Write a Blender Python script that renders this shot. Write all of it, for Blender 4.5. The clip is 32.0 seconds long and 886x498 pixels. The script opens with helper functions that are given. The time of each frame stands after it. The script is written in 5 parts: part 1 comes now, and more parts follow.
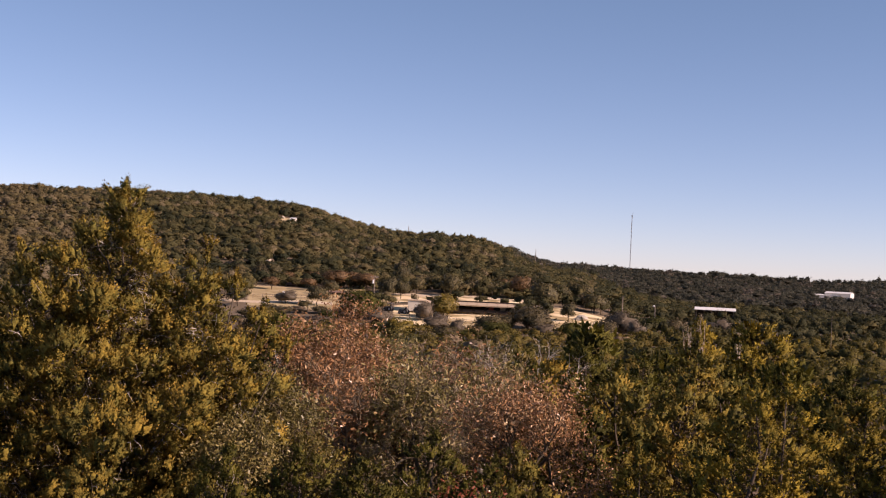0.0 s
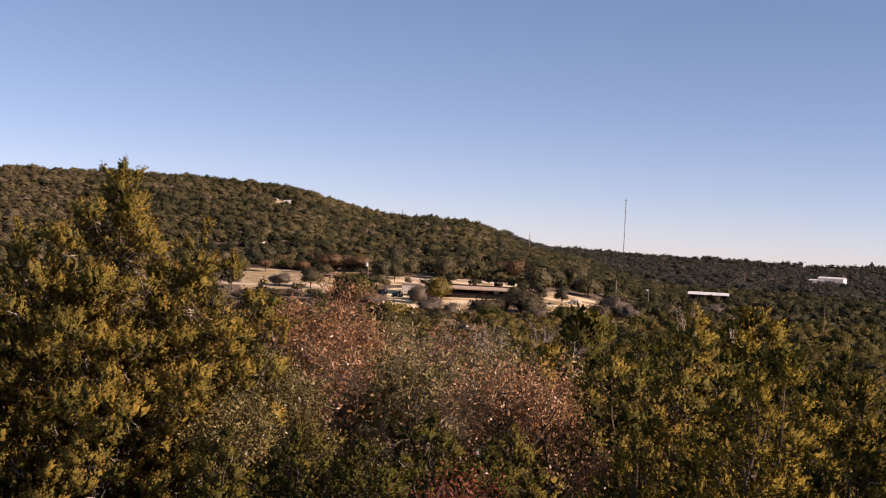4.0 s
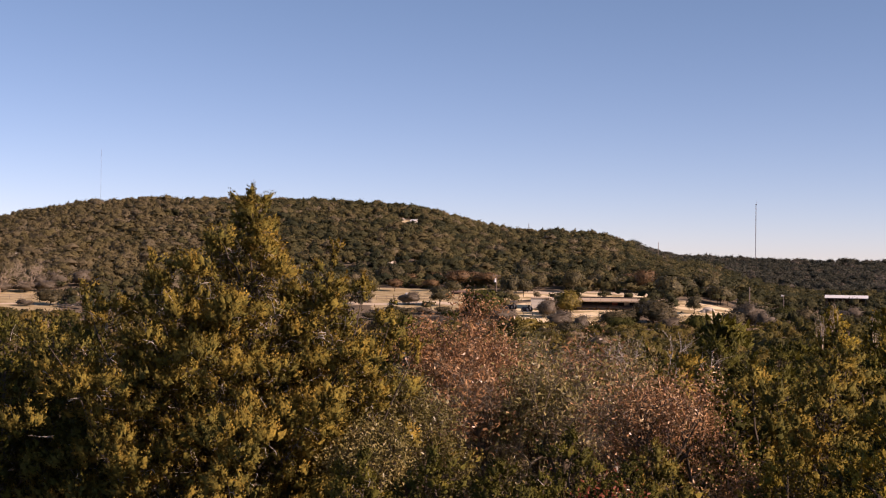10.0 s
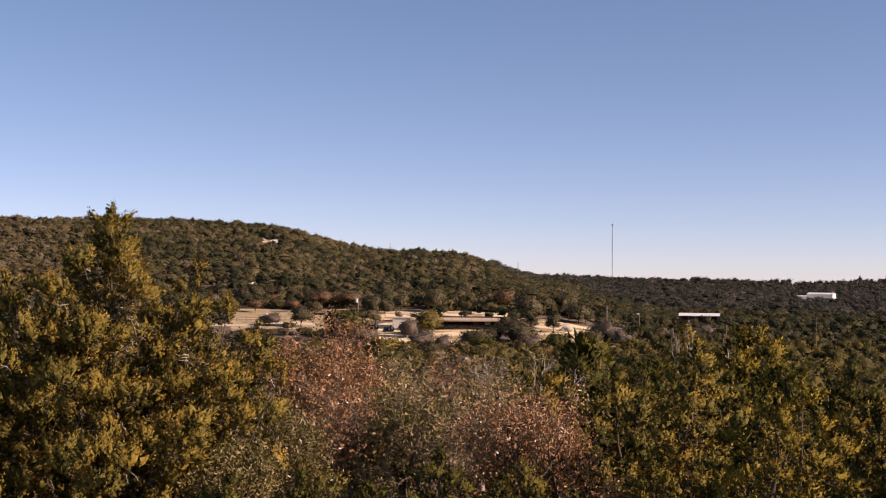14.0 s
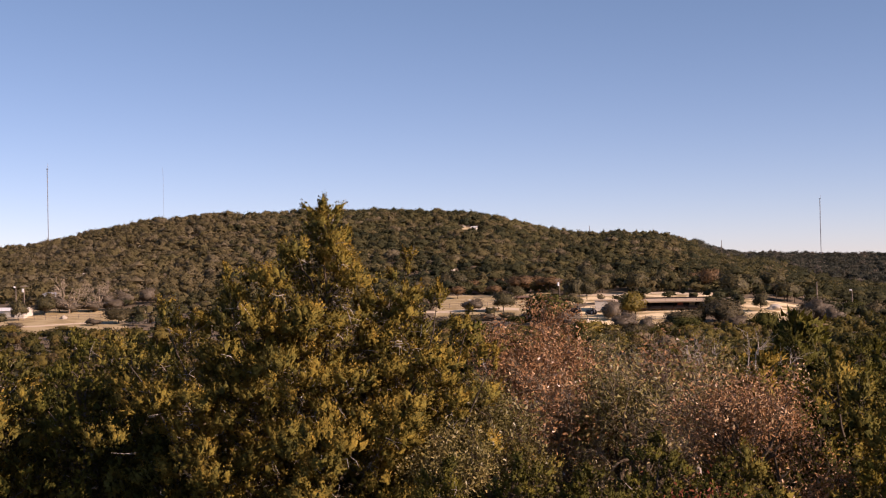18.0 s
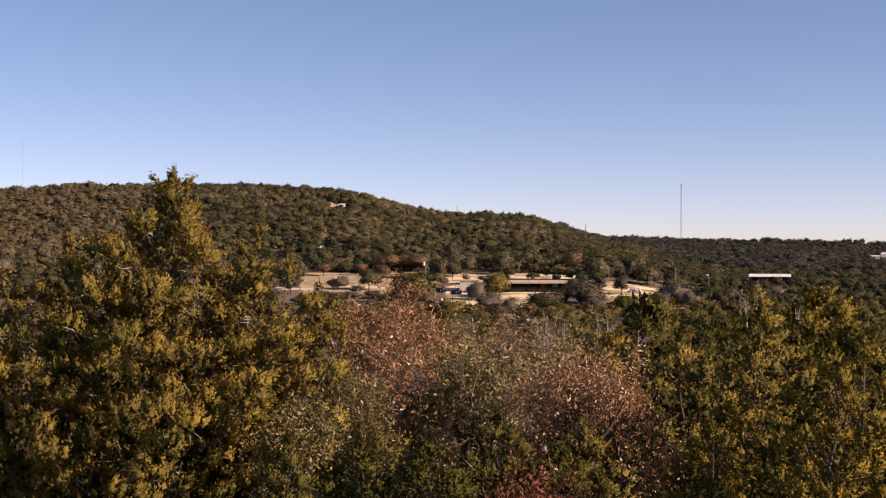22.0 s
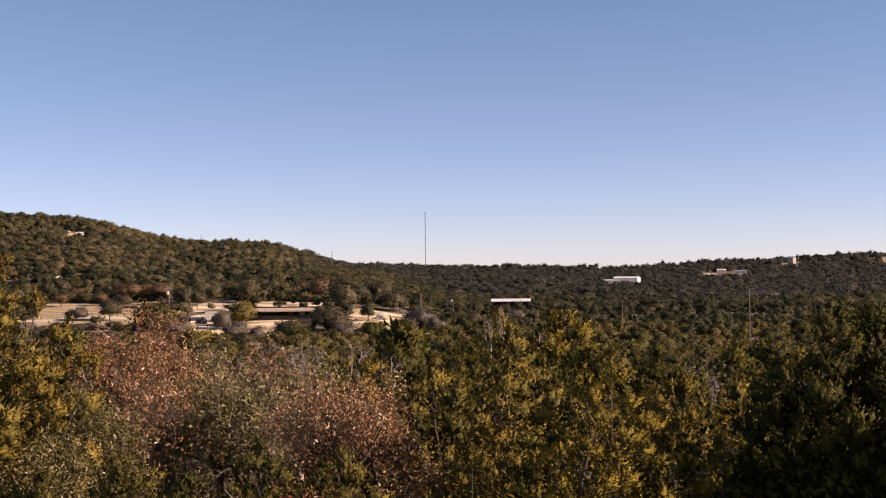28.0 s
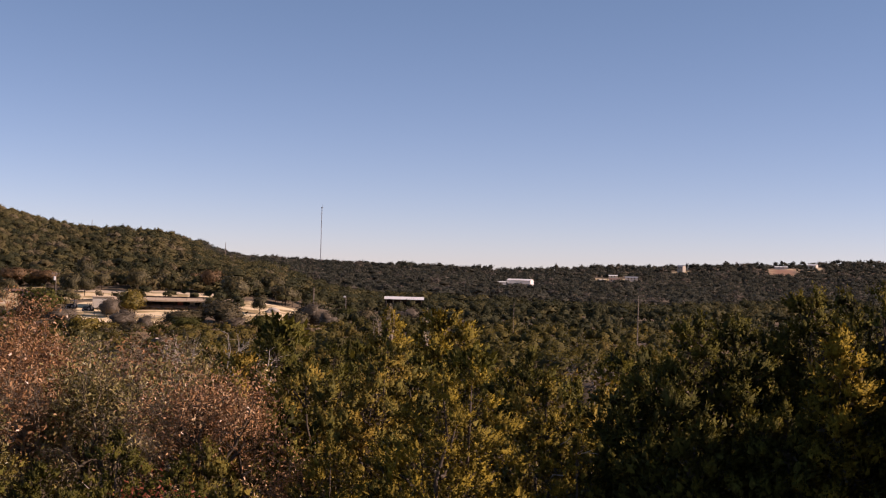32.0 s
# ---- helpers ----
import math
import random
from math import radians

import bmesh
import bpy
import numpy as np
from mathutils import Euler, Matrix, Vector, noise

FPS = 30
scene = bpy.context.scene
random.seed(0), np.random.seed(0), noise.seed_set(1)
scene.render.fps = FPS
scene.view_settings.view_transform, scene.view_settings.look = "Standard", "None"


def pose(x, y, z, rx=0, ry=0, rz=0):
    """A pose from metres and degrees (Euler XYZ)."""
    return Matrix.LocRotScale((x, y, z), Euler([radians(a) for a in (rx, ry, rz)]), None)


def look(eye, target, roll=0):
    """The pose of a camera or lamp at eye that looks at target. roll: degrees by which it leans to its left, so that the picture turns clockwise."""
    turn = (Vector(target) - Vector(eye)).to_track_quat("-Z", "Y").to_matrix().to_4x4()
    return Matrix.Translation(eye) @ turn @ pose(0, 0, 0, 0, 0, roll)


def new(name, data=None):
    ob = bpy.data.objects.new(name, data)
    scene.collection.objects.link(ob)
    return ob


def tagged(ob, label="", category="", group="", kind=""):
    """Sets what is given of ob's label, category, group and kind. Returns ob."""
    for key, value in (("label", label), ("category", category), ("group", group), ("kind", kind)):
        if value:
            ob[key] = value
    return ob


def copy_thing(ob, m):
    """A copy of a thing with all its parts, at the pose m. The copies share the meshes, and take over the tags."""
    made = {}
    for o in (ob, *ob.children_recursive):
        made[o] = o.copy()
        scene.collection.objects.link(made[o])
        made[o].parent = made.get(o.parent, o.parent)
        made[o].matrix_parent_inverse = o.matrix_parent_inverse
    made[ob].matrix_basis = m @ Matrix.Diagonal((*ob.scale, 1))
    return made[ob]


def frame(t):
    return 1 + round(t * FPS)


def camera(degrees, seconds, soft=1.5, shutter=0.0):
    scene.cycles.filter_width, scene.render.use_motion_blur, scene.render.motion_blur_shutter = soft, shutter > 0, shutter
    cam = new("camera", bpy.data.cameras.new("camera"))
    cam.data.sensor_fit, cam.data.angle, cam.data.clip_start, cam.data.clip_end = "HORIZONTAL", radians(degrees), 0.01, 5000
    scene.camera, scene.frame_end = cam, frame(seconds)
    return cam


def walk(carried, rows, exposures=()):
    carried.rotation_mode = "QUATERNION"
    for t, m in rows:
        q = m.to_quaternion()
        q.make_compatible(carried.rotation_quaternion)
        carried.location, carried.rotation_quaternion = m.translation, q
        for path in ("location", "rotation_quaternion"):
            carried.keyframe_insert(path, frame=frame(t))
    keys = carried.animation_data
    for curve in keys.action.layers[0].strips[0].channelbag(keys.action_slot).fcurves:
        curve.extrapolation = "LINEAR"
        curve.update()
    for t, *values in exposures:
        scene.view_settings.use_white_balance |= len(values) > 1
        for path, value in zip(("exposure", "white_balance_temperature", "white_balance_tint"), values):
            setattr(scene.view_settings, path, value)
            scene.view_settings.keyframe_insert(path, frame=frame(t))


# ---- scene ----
# camera and walk: seconds, eye x y z, heading to the right of +y, tilt up, lean (degrees)
cam = camera(37.86, 32.0, soft=1.1)
PATH = [
    (0, 0.107, -0.217, 0.020, 0.246, 0.845, 2.738),
    (0.5, 0.088, -0.207, 0.021, 0.408, 0.917, 3.484),
    (1, 0.062, -0.208, 0.020, 0.453, 0.963, 3.922),
    (1.5, 0.057, -0.223, 0.019, 0.425, 0.883, 3.853),
    (2, 0.064, -0.222, 0.018, 0.687, 0.794, 3.723),
    (2.5, 0.051, -0.217, 0.018, 0.981, 0.573, 3.901),
    (4.5, 0.052, -0.201, 0.007, 0.725, -0.025, 2.620),
    (5, 0.056, -0.168, 0.008, 1.509, -0.191, 2.684),
    (5.5, 0.057, -0.176, 0.007, 2.214, -0.244, 3.143),
    (6, 0.056, -0.177, 0.009, 2.352, -0.020, 3.166),
    (6.5, 0.060, -0.164, 0.011, 2.471, 0.178, 3.235),
    (7, 0.056, -0.162, 0.010, 2.584, 0.205, 3.025),
    (7.5, 0.045, -0.166, 0.017, 2.571, 0.404, 3.203),
    (8, 0.028, -0.176, 0.012, 1.235, 0.259, 1.916),
    (8.5, 0.075, -0.079, 0.004, -1.623, -0.095, 1.802),
    (9, 0.125, -0.038, 0.000, -4.852, 0.184, 1.455),
    (9.5, 0.106, -0.040, -0.001, -5.642, 0.260, 1.723),
    (10, 0.016, 0.017, 0.007, -5.094, 0.615, 0.762),
    (10.5, -0.035, 0.059, 0.007, -2.399, 0.951, -0.088),
    (11, -0.037, 0.103, 0.002, 0.080, 1.122, -2.596),
    (11.5, -0.054, 0.099, 0.007, 1.440, 1.333, -1.224),
    (12, -0.069, 0.093, 0.010, 1.535, 1.623, -0.112),
    (12.5, -0.078, 0.075, 0.008, 1.341, 1.925, 0.272),
    (13, -0.076, 0.082, 0.009, 1.288, 1.687, 0.552),
    (13.5, -0.068, 0.091, 0.006, 1.118, 1.677, 0.584),
    (15.5, -0.011, 0.103, 0.002, 1.051, 1.123, 0.054),
    (16, 0.053, 0.146, 0.002, 1.095, 2.483, -0.412),
    (16.5, 0.091, 0.158, -0.005, 0.806, 2.556, -0.733),
    (17, 0.089, 0.167, -0.007, 0.408, 1.556, -0.248),
    (17.5, -0.048, 0.193, -0.002, -2.638, 1.585, -0.114),
    (18, -0.174, 0.140, -0.011, -7.792, 0.928, -1.224),
    (18.5, -0.273, 0.131, -0.012, -10.778, 0.822, -0.882),
    (19, -0.290, 0.144, -0.020, -8.416, 0.318, -0.775),
    (19.5, -0.262, 0.097, -0.021, -6.025, 0.006, -0.096),
    (20, -0.208, 0.113, -0.013, -5.806, -0.160, 0.520),
    (20.5, -0.142, 0.103, -0.007, -5.509, -0.170, 0.584),
    (21, -0.089, 0.094, -0.014, -5.536, -0.312, 0.768),
    (21.5, -0.039, 0.139, -0.015, -4.501, -1.335, 1.070),
    (22, 0.049, 0.138, -0.018, -1.932, -0.090, 0.066),
    (22.5, 0.082, 0.147, -0.012, -0.035, 0.117, -0.950),
    (23, 0.070, 0.115, -0.003, 1.177, -0.007, -0.816),
    (23.5, 0.073, 0.119, -0.004, 1.532, 0.500, -0.868),
    (24, 0.038, 0.098, 0.001, 2.513, 1.275, 0.968),
    (24.5, -0.032, 0.099, -0.010, 4.082, 0.910, -0.484),
    (25, -0.099, 0.082, -0.005, 5.196, 0.784, -1.989),
    (25.5, -0.123, 0.069, -0.010, 6.807, 0.562, -1.117),
    (27.5, -0.090, 0.056, -0.009, 8.637, 0.681, -1.084),
    (28, -0.104, -0.006, -0.004, 9.297, 1.082, -0.504),
    (28.5, -0.076, 0.001, -0.015, 10.632, 0.786, 1.064),
    (29, 0.025, 0.030, -0.016, 11.147, 0.573, 2.097),
    (29.5, 0.072, 0.000, -0.004, 10.959, 1.872, 2.805),
    (30, 0.086, -0.102, -0.004, 10.087, 2.134, 3.179),
    (30.5, 0.118, -0.092, -0.008, 10.537, 1.739, 3.469),
    (31, 0.148, -0.108, 0.001, 12.028, 1.510, 2.506),
    (31.5, 0.161, -0.110, -0.004, 12.970, 1.279, 1.694),
    (32, 0.163, -0.040, -0.008, 13.908, 1.020, 1.638),
]


def aimed(x, y, z, heading, tilt, lean):
    h, p = radians(heading), radians(tilt)
    ahead = Vector((math.sin(h) * math.cos(p), math.cos(h) * math.cos(p), math.sin(p)))
    return look((x, y, z), Vector((x, y, z)) + ahead, lean)


walk(cam, [(t, aimed(*rest)) for t, *rest in PATH], exposures=[(t, e, 6500, 36) for t, e in ((0, 0.39), (6, 0.35), (13, 0.36), (16, 0.38), (20, 0.31), (23, 0.42), (28, 0.42), (30, 0.34), (31, 0.26), (32, 0.22))])

# ---------------------------------------------------------------- sky and sun
SUN_HEADING, SUN_HEIGHT = 109.0, 30.0
world = bpy.data.worlds.new("sky")
scene.world = world
world.use_nodes = True
wn = world.node_tree.nodes
sky = wn.new("ShaderNodeTexSky")
sky.sky_type = "NISHITA"
sky.sun_disc = False
sky.sun_elevation, sky.sun_rotation = radians(SUN_HEIGHT), radians(SUN_HEADING)
sky.altitude, sky.air_density, sky.dust_density, sky.ozone_density = 300.0, 0.55, 0.2, 4.2
wn["Background"].inputs["Strength"].default_value = 0.120
veil = wn.new("ShaderNodeMix")
veil.data_type, veil.blend_type = "RGBA", "MULTIPLY"
veil.inputs[0].default_value = 1.0
# a thin lavender haze low down, clearer blue above
compass, height_of, haze_tint = wn.new("ShaderNodeTexCoord"), wn.new("ShaderNodeSeparateXYZ"), wn.new("ShaderNodeMix")
haze = wn.new("ShaderNodeMapRange")
haze.inputs["From Min"].default_value, haze.inputs["From Max"].default_value = -0.02, 0.32
haze_tint.data_type = "RGBA"
haze_tint.inputs[6].default_value, haze_tint.inputs[7].default_value = (1.125, 0.895, 0.715, 1), (1.125, 1.14, 0.845, 1)
world.node_tree.links.new(compass.outputs["Generated"], height_of.inputs[0])
world.node_tree.links.new(height_of.outputs[2], haze.inputs["Value"])
world.node_tree.links.new(haze.outputs[0], haze_tint.inputs[0])
world.node_tree.links.new(haze_tint.outputs[2], veil.inputs[7])
world.node_tree.links.new(sky.outputs[0], veil.inputs[6])
world.node_tree.links.new(veil.outputs[2], wn["Background"].inputs["Color"])
sun_data = bpy.data.lights.new("sun", "SUN")
sun_data.energy, sun_data.angle, sun_data.color = 5.4, radians(0.55), (1.0, 0.83, 0.61)
sun = new("sun", sun_data)
sh, se = radians(SUN_HEADING), radians(SUN_HEIGHT)
SUN_WAY = Vector((math.sin(sh) * math.cos(se), math.cos(sh) * math.cos(se), math.sin(se)))
sun.matrix_world = look(SUN_WAY * 200, (0, 0, 0))

# ---------------------------------------------------------------- materials
def material(name, rough=0.8, metal=0.0):
    m = bpy.data.materials.new(name)
    m.use_nodes = True
    n, l = m.node_tree.nodes, m.node_tree.links
    b = n["Principled BSDF"]
    b.inputs["Roughness"].default_value, b.inputs["Metallic"].default_value = rough, metal
    b.inputs["Specular IOR Level"].default_value = 0.25
    return m, n, l, b


def ramp(n, stops):
    r = n.new("ShaderNodeValToRGB")
    e = r.color_ramp.elements
    while len(e) < len(stops):
        e.new(0.5)
    for k, (p, c) in enumerate(stops):
        e[k].position, e[k].color = p, (*c, 1)
    return r


def noise_node(n, l, scale, detail=4.0, space="Object"):
    c = n.new("ShaderNodeTexCoord")
    t = n.new("ShaderNodeTexNoise")
    t.inputs["Scale"].default_value, t.inputs["Detail"].default_value = scale, detail
    l.new(c.outputs[space], t.inputs["Vector"])
    return t


def mixed(n, l, a, b, f, mode="MIX"):
    x = n.new("ShaderNodeMix")
    x.data_type, x.blend_type = "RGBA", mode
    for slot, v in ((6, a), (7, b), (0, f)):
        if isinstance(v, bpy.types.NodeSocket):
            l.new(v, x.inputs[slot])
        else:
            x.inputs[slot].default_value = v if slot == 0 else (*v, 1)
    return x.outputs[2]


def leaf_material(name, stops, clump=2.2, through_light=0.3, gloss=0.55, by_tint=False, tips=False, mottle=0.0, contrast=1.0):
    """Leaves: each leaf its own tone, broader patches of tone over the crown, light passing through."""
    m, n, l, b = material(name, gloss)
    g = n.new("ShaderNodeNewGeometry")
    r = ramp(n, stops)
    broad = noise_node(n, l, clump, 2.0)
    add = n.new("ShaderNodeMath")
    add.operation = "MULTIPLY_ADD"
    add.inputs[1].default_value = 0.26
    l.new(g.outputs["Random Per Island"], add.inputs[0])
    if by_tint:
        at = n.new("ShaderNodeAttribute")
        at.attribute_name = "tint"
        sub = n.new("ShaderNodeMath")
        sub.operation = "MULTIPLY_ADD"
        sub.inputs[1].default_value, sub.inputs[2].default_value = 0.10, -0.05
        l.new(g.outputs["Random Per Island"], sub.inputs[0])
        tot = n.new("ShaderNodeMath")
        l.new(sub.outputs[0], tot.inputs[0]), l.new(at.outputs["Fac"], tot.inputs[1])
        l.new(tot.outputs[0], r.inputs[0])
    else:
        o = n.new("ShaderNodeObjectInfo")
        s = n.new("ShaderNodeMath")
        s.operation = "MULTIPLY_ADD"
        s.inputs[1].default_value = 0.25
        l.new(o.outputs["Random"], s.inputs[0])
        m2 = n.new("ShaderNodeMath")
        m2.operation = "MULTIPLY_ADD"
        m2.inputs[1].default_value, m2.inputs[2].default_value = 1.05, -0.26
        l.new(broad.outputs[0], m2.inputs[0]), l.new(m2.outputs[0], s.inputs[2])
        l.new(s.outputs[0], add.inputs[2])
        l.new(add.outputs[0], r.inputs[0])
        if tips:
            # young growth towards the end of each spray
            at = n.new("ShaderNodeAttribute")
            at.attribute_name = "fresh"
            young = n.new("ShaderNodeMath")
            young.operation = "MULTIPLY_ADD"
            young.inputs[1].default_value, young.inputs[2].default_value = 0.55, -0.27
            l.new(at.outputs["Fac"], young.inputs[0])
            tot = n.new("ShaderNodeMath")
            l.new(add.outputs[0], tot.inputs[0]), l.new(young.outputs[0], tot.inputs[1])
            l.new(tot.outputs[0], r.inputs[0])
            add.inputs[1].default_value = 0.07
    colour = r.outputs[0]
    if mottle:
        # leaf clusters, with the shade of the gaps between them put into colour
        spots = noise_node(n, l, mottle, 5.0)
        gap_shade = ramp(n, [(0.34, (1 - 0.5 * contrast, 1 - 0.5 * contrast, 1 - 0.48 * contrast)), (0.52, (1, 1, 1)), (0.66, (1 + 0.25 * contrast, 1 + 0.22 * contrast, 1 + 0.15 * contrast))])
        l.new(spots.outputs[0], gap_shade.inputs[0])
        colour = mixed(n, l, colour, gap_shade.outputs[0], 1.0, "MULTIPLY")
        bp = n.new("ShaderNodeBump")
        bp.inputs["Strength"].default_value, bp.inputs["Distance"].default_value = 0.8, 0.8 / mottle
        l.new(spots.outputs[0], bp.inputs["Height"]), l.new(bp.outputs[0], b.inputs["Normal"])
    l.new(colour, b.inputs["Base Color"])
    tr = n.new("ShaderNodeBsdfTranslucent")
    l.new(colour, tr.inputs[0])
    mx = n.new("ShaderNodeMixShader")
    mx.inputs[0].default_value = through_light
    l.new(b.outputs[0], mx.inputs[1]), l.new(tr.outputs[0], mx.inputs[2])
    l.new(mx.outputs[0], n["Material Output"].inputs["Surface"])
    return m


def plain_material(name, a, b_, scale=3.0, rough=0.8, metal=0.0, bump=0.2, streak=None):
    m, n, l, b = material(name, rough, metal)
    big, fine = noise_node(n, l, scale, 5.0), noise_node(n, l, scale * 9, 3.0)
    c = mixed(n, l, a, b_, big.outputs[0])
    d = mixed(n, l, c, tuple(v * 0.72 for v in a), 0.0)
    mm = n.new("ShaderNodeMath")
    mm.operation = "MULTIPLY"
    mm.inputs[1].default_value = 0.45
    l.new(fine.outputs[0], mm.inputs[0])
    l.new(mm.outputs[0], d.node.inputs[0])
    l.new(d, b.inputs["Base Color"])
    bp = n.new("ShaderNodeBump")
    bp.inputs["Strength"].default_value = bump
    l.new(fine.outputs[0], bp.inputs["Height"]), l.new(bp.outputs[0], b.inputs["Normal"])
    return m


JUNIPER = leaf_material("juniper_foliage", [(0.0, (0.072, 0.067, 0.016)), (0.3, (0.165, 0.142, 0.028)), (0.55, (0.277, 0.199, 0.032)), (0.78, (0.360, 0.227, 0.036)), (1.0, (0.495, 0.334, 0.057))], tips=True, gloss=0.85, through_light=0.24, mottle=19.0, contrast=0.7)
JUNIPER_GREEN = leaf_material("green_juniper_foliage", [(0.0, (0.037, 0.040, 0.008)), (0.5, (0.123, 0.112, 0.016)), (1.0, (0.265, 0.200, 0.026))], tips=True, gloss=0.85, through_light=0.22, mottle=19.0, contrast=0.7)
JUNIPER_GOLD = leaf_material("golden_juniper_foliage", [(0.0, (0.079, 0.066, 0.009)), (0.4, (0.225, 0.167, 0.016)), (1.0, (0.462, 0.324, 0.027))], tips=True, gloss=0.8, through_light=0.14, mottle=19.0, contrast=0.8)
# grey-brown like inner twigs, kept dark to stand for shade in the crown
JUNIPER_INNER_SHADE = leaf_material("inner_juniper_shade_foliage", [(0.0, (0.027, 0.020, 0.011)), (0.6, (0.075, 0.055, 0.032)), (1.0, (0.158, 0.116, 0.076))], through_light=0.05, gloss=0.95)
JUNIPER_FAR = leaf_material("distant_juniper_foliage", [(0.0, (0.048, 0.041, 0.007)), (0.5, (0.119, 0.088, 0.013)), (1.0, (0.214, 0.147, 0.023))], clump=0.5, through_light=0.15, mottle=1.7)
# palest stop stands for glints on the leaves, darkest for depth between them
RED_OAK = leaf_material("russet_oak_leaves", [(0.0, (0.065, 0.034, 0.018)), (0.42, (0.200, 0.104, 0.045)), (0.7, (0.410, 0.222, 0.100)), (1.0, (0.736, 0.596, 0.355))], clump=1.4, gloss=0.32, through_light=0.1)
RED_SUMAC = leaf_material("red_shrub_leaves", [(0.0, (0.077, 0.016, 0.007)), (0.5, (0.229, 0.058, 0.026)), (1.0, (0.356, 0.133, 0.064))])
LIME_OAK = leaf_material("grey_green_shrub_leaves", [(0.0, (0.055, 0.050, 0.017)), (0.5, (0.158, 0.132, 0.040)), (1.0, (0.460, 0.350, 0.140))], gloss=0.4, through_light=0.12)
LIVE_OAK = leaf_material("grey_green_oak_leaves", [(0.0, (0.028, 0.026, 0.010)), (0.5, (0.080, 0.068, 0.027)), (1.0, (0.155, 0.124, 0.052))], clump=0.5, through_light=0.1, mottle=1.7)
YELLOW_OAK = leaf_material("yellow_oak_leaves", [(0.0, (0.06, 0.05, 0.010)), (0.5, (0.16, 0.12, 0.02)), (1.0, (0.27, 0.20, 0.04))], clump=0.5, through_light=0.2, mottle=1.7)
RUSSET_FAR = leaf_material("distant_russet_leaves", [(0.0, (0.07, 0.042, 0.018)), (0.5, (0.15, 0.088, 0.038)), (1.0, (0.24, 0.15, 0.07))], clump=0.5, through_light=0.15, mottle=1.7)
TWIG_HAZE = leaf_material("bare_twig_haze", [(0.0, (0.055, 0.043, 0.028)), (0.5, (0.105, 0.082, 0.055)), (1.0, (0.18, 0.142, 0.10))], clump=0.5, through_light=0.1)
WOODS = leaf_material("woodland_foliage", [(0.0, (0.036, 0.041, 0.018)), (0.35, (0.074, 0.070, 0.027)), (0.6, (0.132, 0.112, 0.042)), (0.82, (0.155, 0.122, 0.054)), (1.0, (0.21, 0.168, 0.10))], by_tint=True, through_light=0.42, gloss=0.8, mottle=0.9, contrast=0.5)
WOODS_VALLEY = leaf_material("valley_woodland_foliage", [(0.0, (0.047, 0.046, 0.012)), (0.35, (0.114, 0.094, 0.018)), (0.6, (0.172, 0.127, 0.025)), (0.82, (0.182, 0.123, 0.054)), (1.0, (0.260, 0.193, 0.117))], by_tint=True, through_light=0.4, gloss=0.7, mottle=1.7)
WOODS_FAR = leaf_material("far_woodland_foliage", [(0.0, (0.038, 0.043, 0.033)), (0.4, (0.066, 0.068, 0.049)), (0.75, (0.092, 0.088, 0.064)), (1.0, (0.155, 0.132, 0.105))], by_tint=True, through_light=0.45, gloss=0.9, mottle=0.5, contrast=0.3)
WOODS_MIX = leaf_material("brown_green_oak_leaves", [(0.0, (0.035, 0.03, 0.012)), (0.5, (0.085, 0.068, 0.03)), (1.0, (0.15, 0.115, 0.06))], clump=0.5, through_light=0.15, mottle=1.7)
PALE_BARK = plain_material("pale_grey_bark", (0.36, 0.28, 0.19), (0.48, 0.38, 0.27), 3.0, 0.9)
BARK = plain_material("juniper_bark", (0.065, 0.050, 0.036), (0.14, 0.112, 0.086), 5.0, 0.9, 0.0, 0.5)
GREY_WOOD = plain_material("weathered_dead_wood", (0.36, 0.31, 0.26), (0.56, 0.50, 0.43), 6.0, 0.85, 0.0, 0.3)
TWIG = plain_material("grey_brown_twigs", (0.075, 0.056, 0.037), (0.15, 0.115, 0.078), 6.0, 0.9)
TWIG_GREY = plain_material("grey_brush_twigs", (0.16, 0.125, 0.08), (0.31, 0.245, 0.165), 6.0, 0.9)
POLE_WOOD = plain_material("weathered_pole_wood", (0.22, 0.17, 0.13), (0.32, 0.26, 0.21), 2.0, 0.85)
WHITE_METAL = plain_material("white_painted_metal", (0.78, 0.77, 0.75), (0.70, 0.69, 0.66), 0.6, 0.45, 0.0, 0.05)
PALE_WALL = plain_material("pale_stucco_wall", (0.66, 0.61, 0.53), (0.56, 0.51, 0.43), 0.8, 0.9)
TAN_ROOF = plain_material("dusty_metal_roof", (0.52, 0.40, 0.28), (0.42, 0.32, 0.22), 0.7, 0.9, 0.0, 0.1)
DARK_WOOD = plain_material("dark_stained_boards", (0.030, 0.022, 0.019), (0.055, 0.040, 0.034), 1.5, 0.85)
STEEL = plain_material("galvanised_steel", (0.25, 0.26, 0.28), (0.34, 0.35, 0.37), 2.0, 0.5, 0.3, 0.05)
DARK_STEEL = plain_material("dark_painted_steel", (0.07, 0.075, 0.085), (0.11, 0.115, 0.125), 2.0, 0.6, 0.0, 0.05)
LIMESTONE = plain_material("pale_limestone", (0.52, 0.46, 0.38), (0.40, 0.35, 0.28), 0.9, 0.9, 0.0, 0.6)
RED_ROOF = plain_material("brown_shingle_roof", (0.17, 0.11, 0.085), (0.24, 0.16, 0.12), 1.0, 0.85)
RUBBER = plain_material("black_rubber", (0.02, 0.02, 0.02), (0.035, 0.033, 0.03), 3.0, 0.9)
RED_PAINT = plain_material("faded_red_paint", (0.25, 0.06, 0.04), (0.33, 0.10, 0.07), 2.0, 0.5)
GLASS_DARK = plain_material("dark_window_glass", (0.03, 0.035, 0.04), (0.05, 0.055, 0.06), 1.0, 0.08)


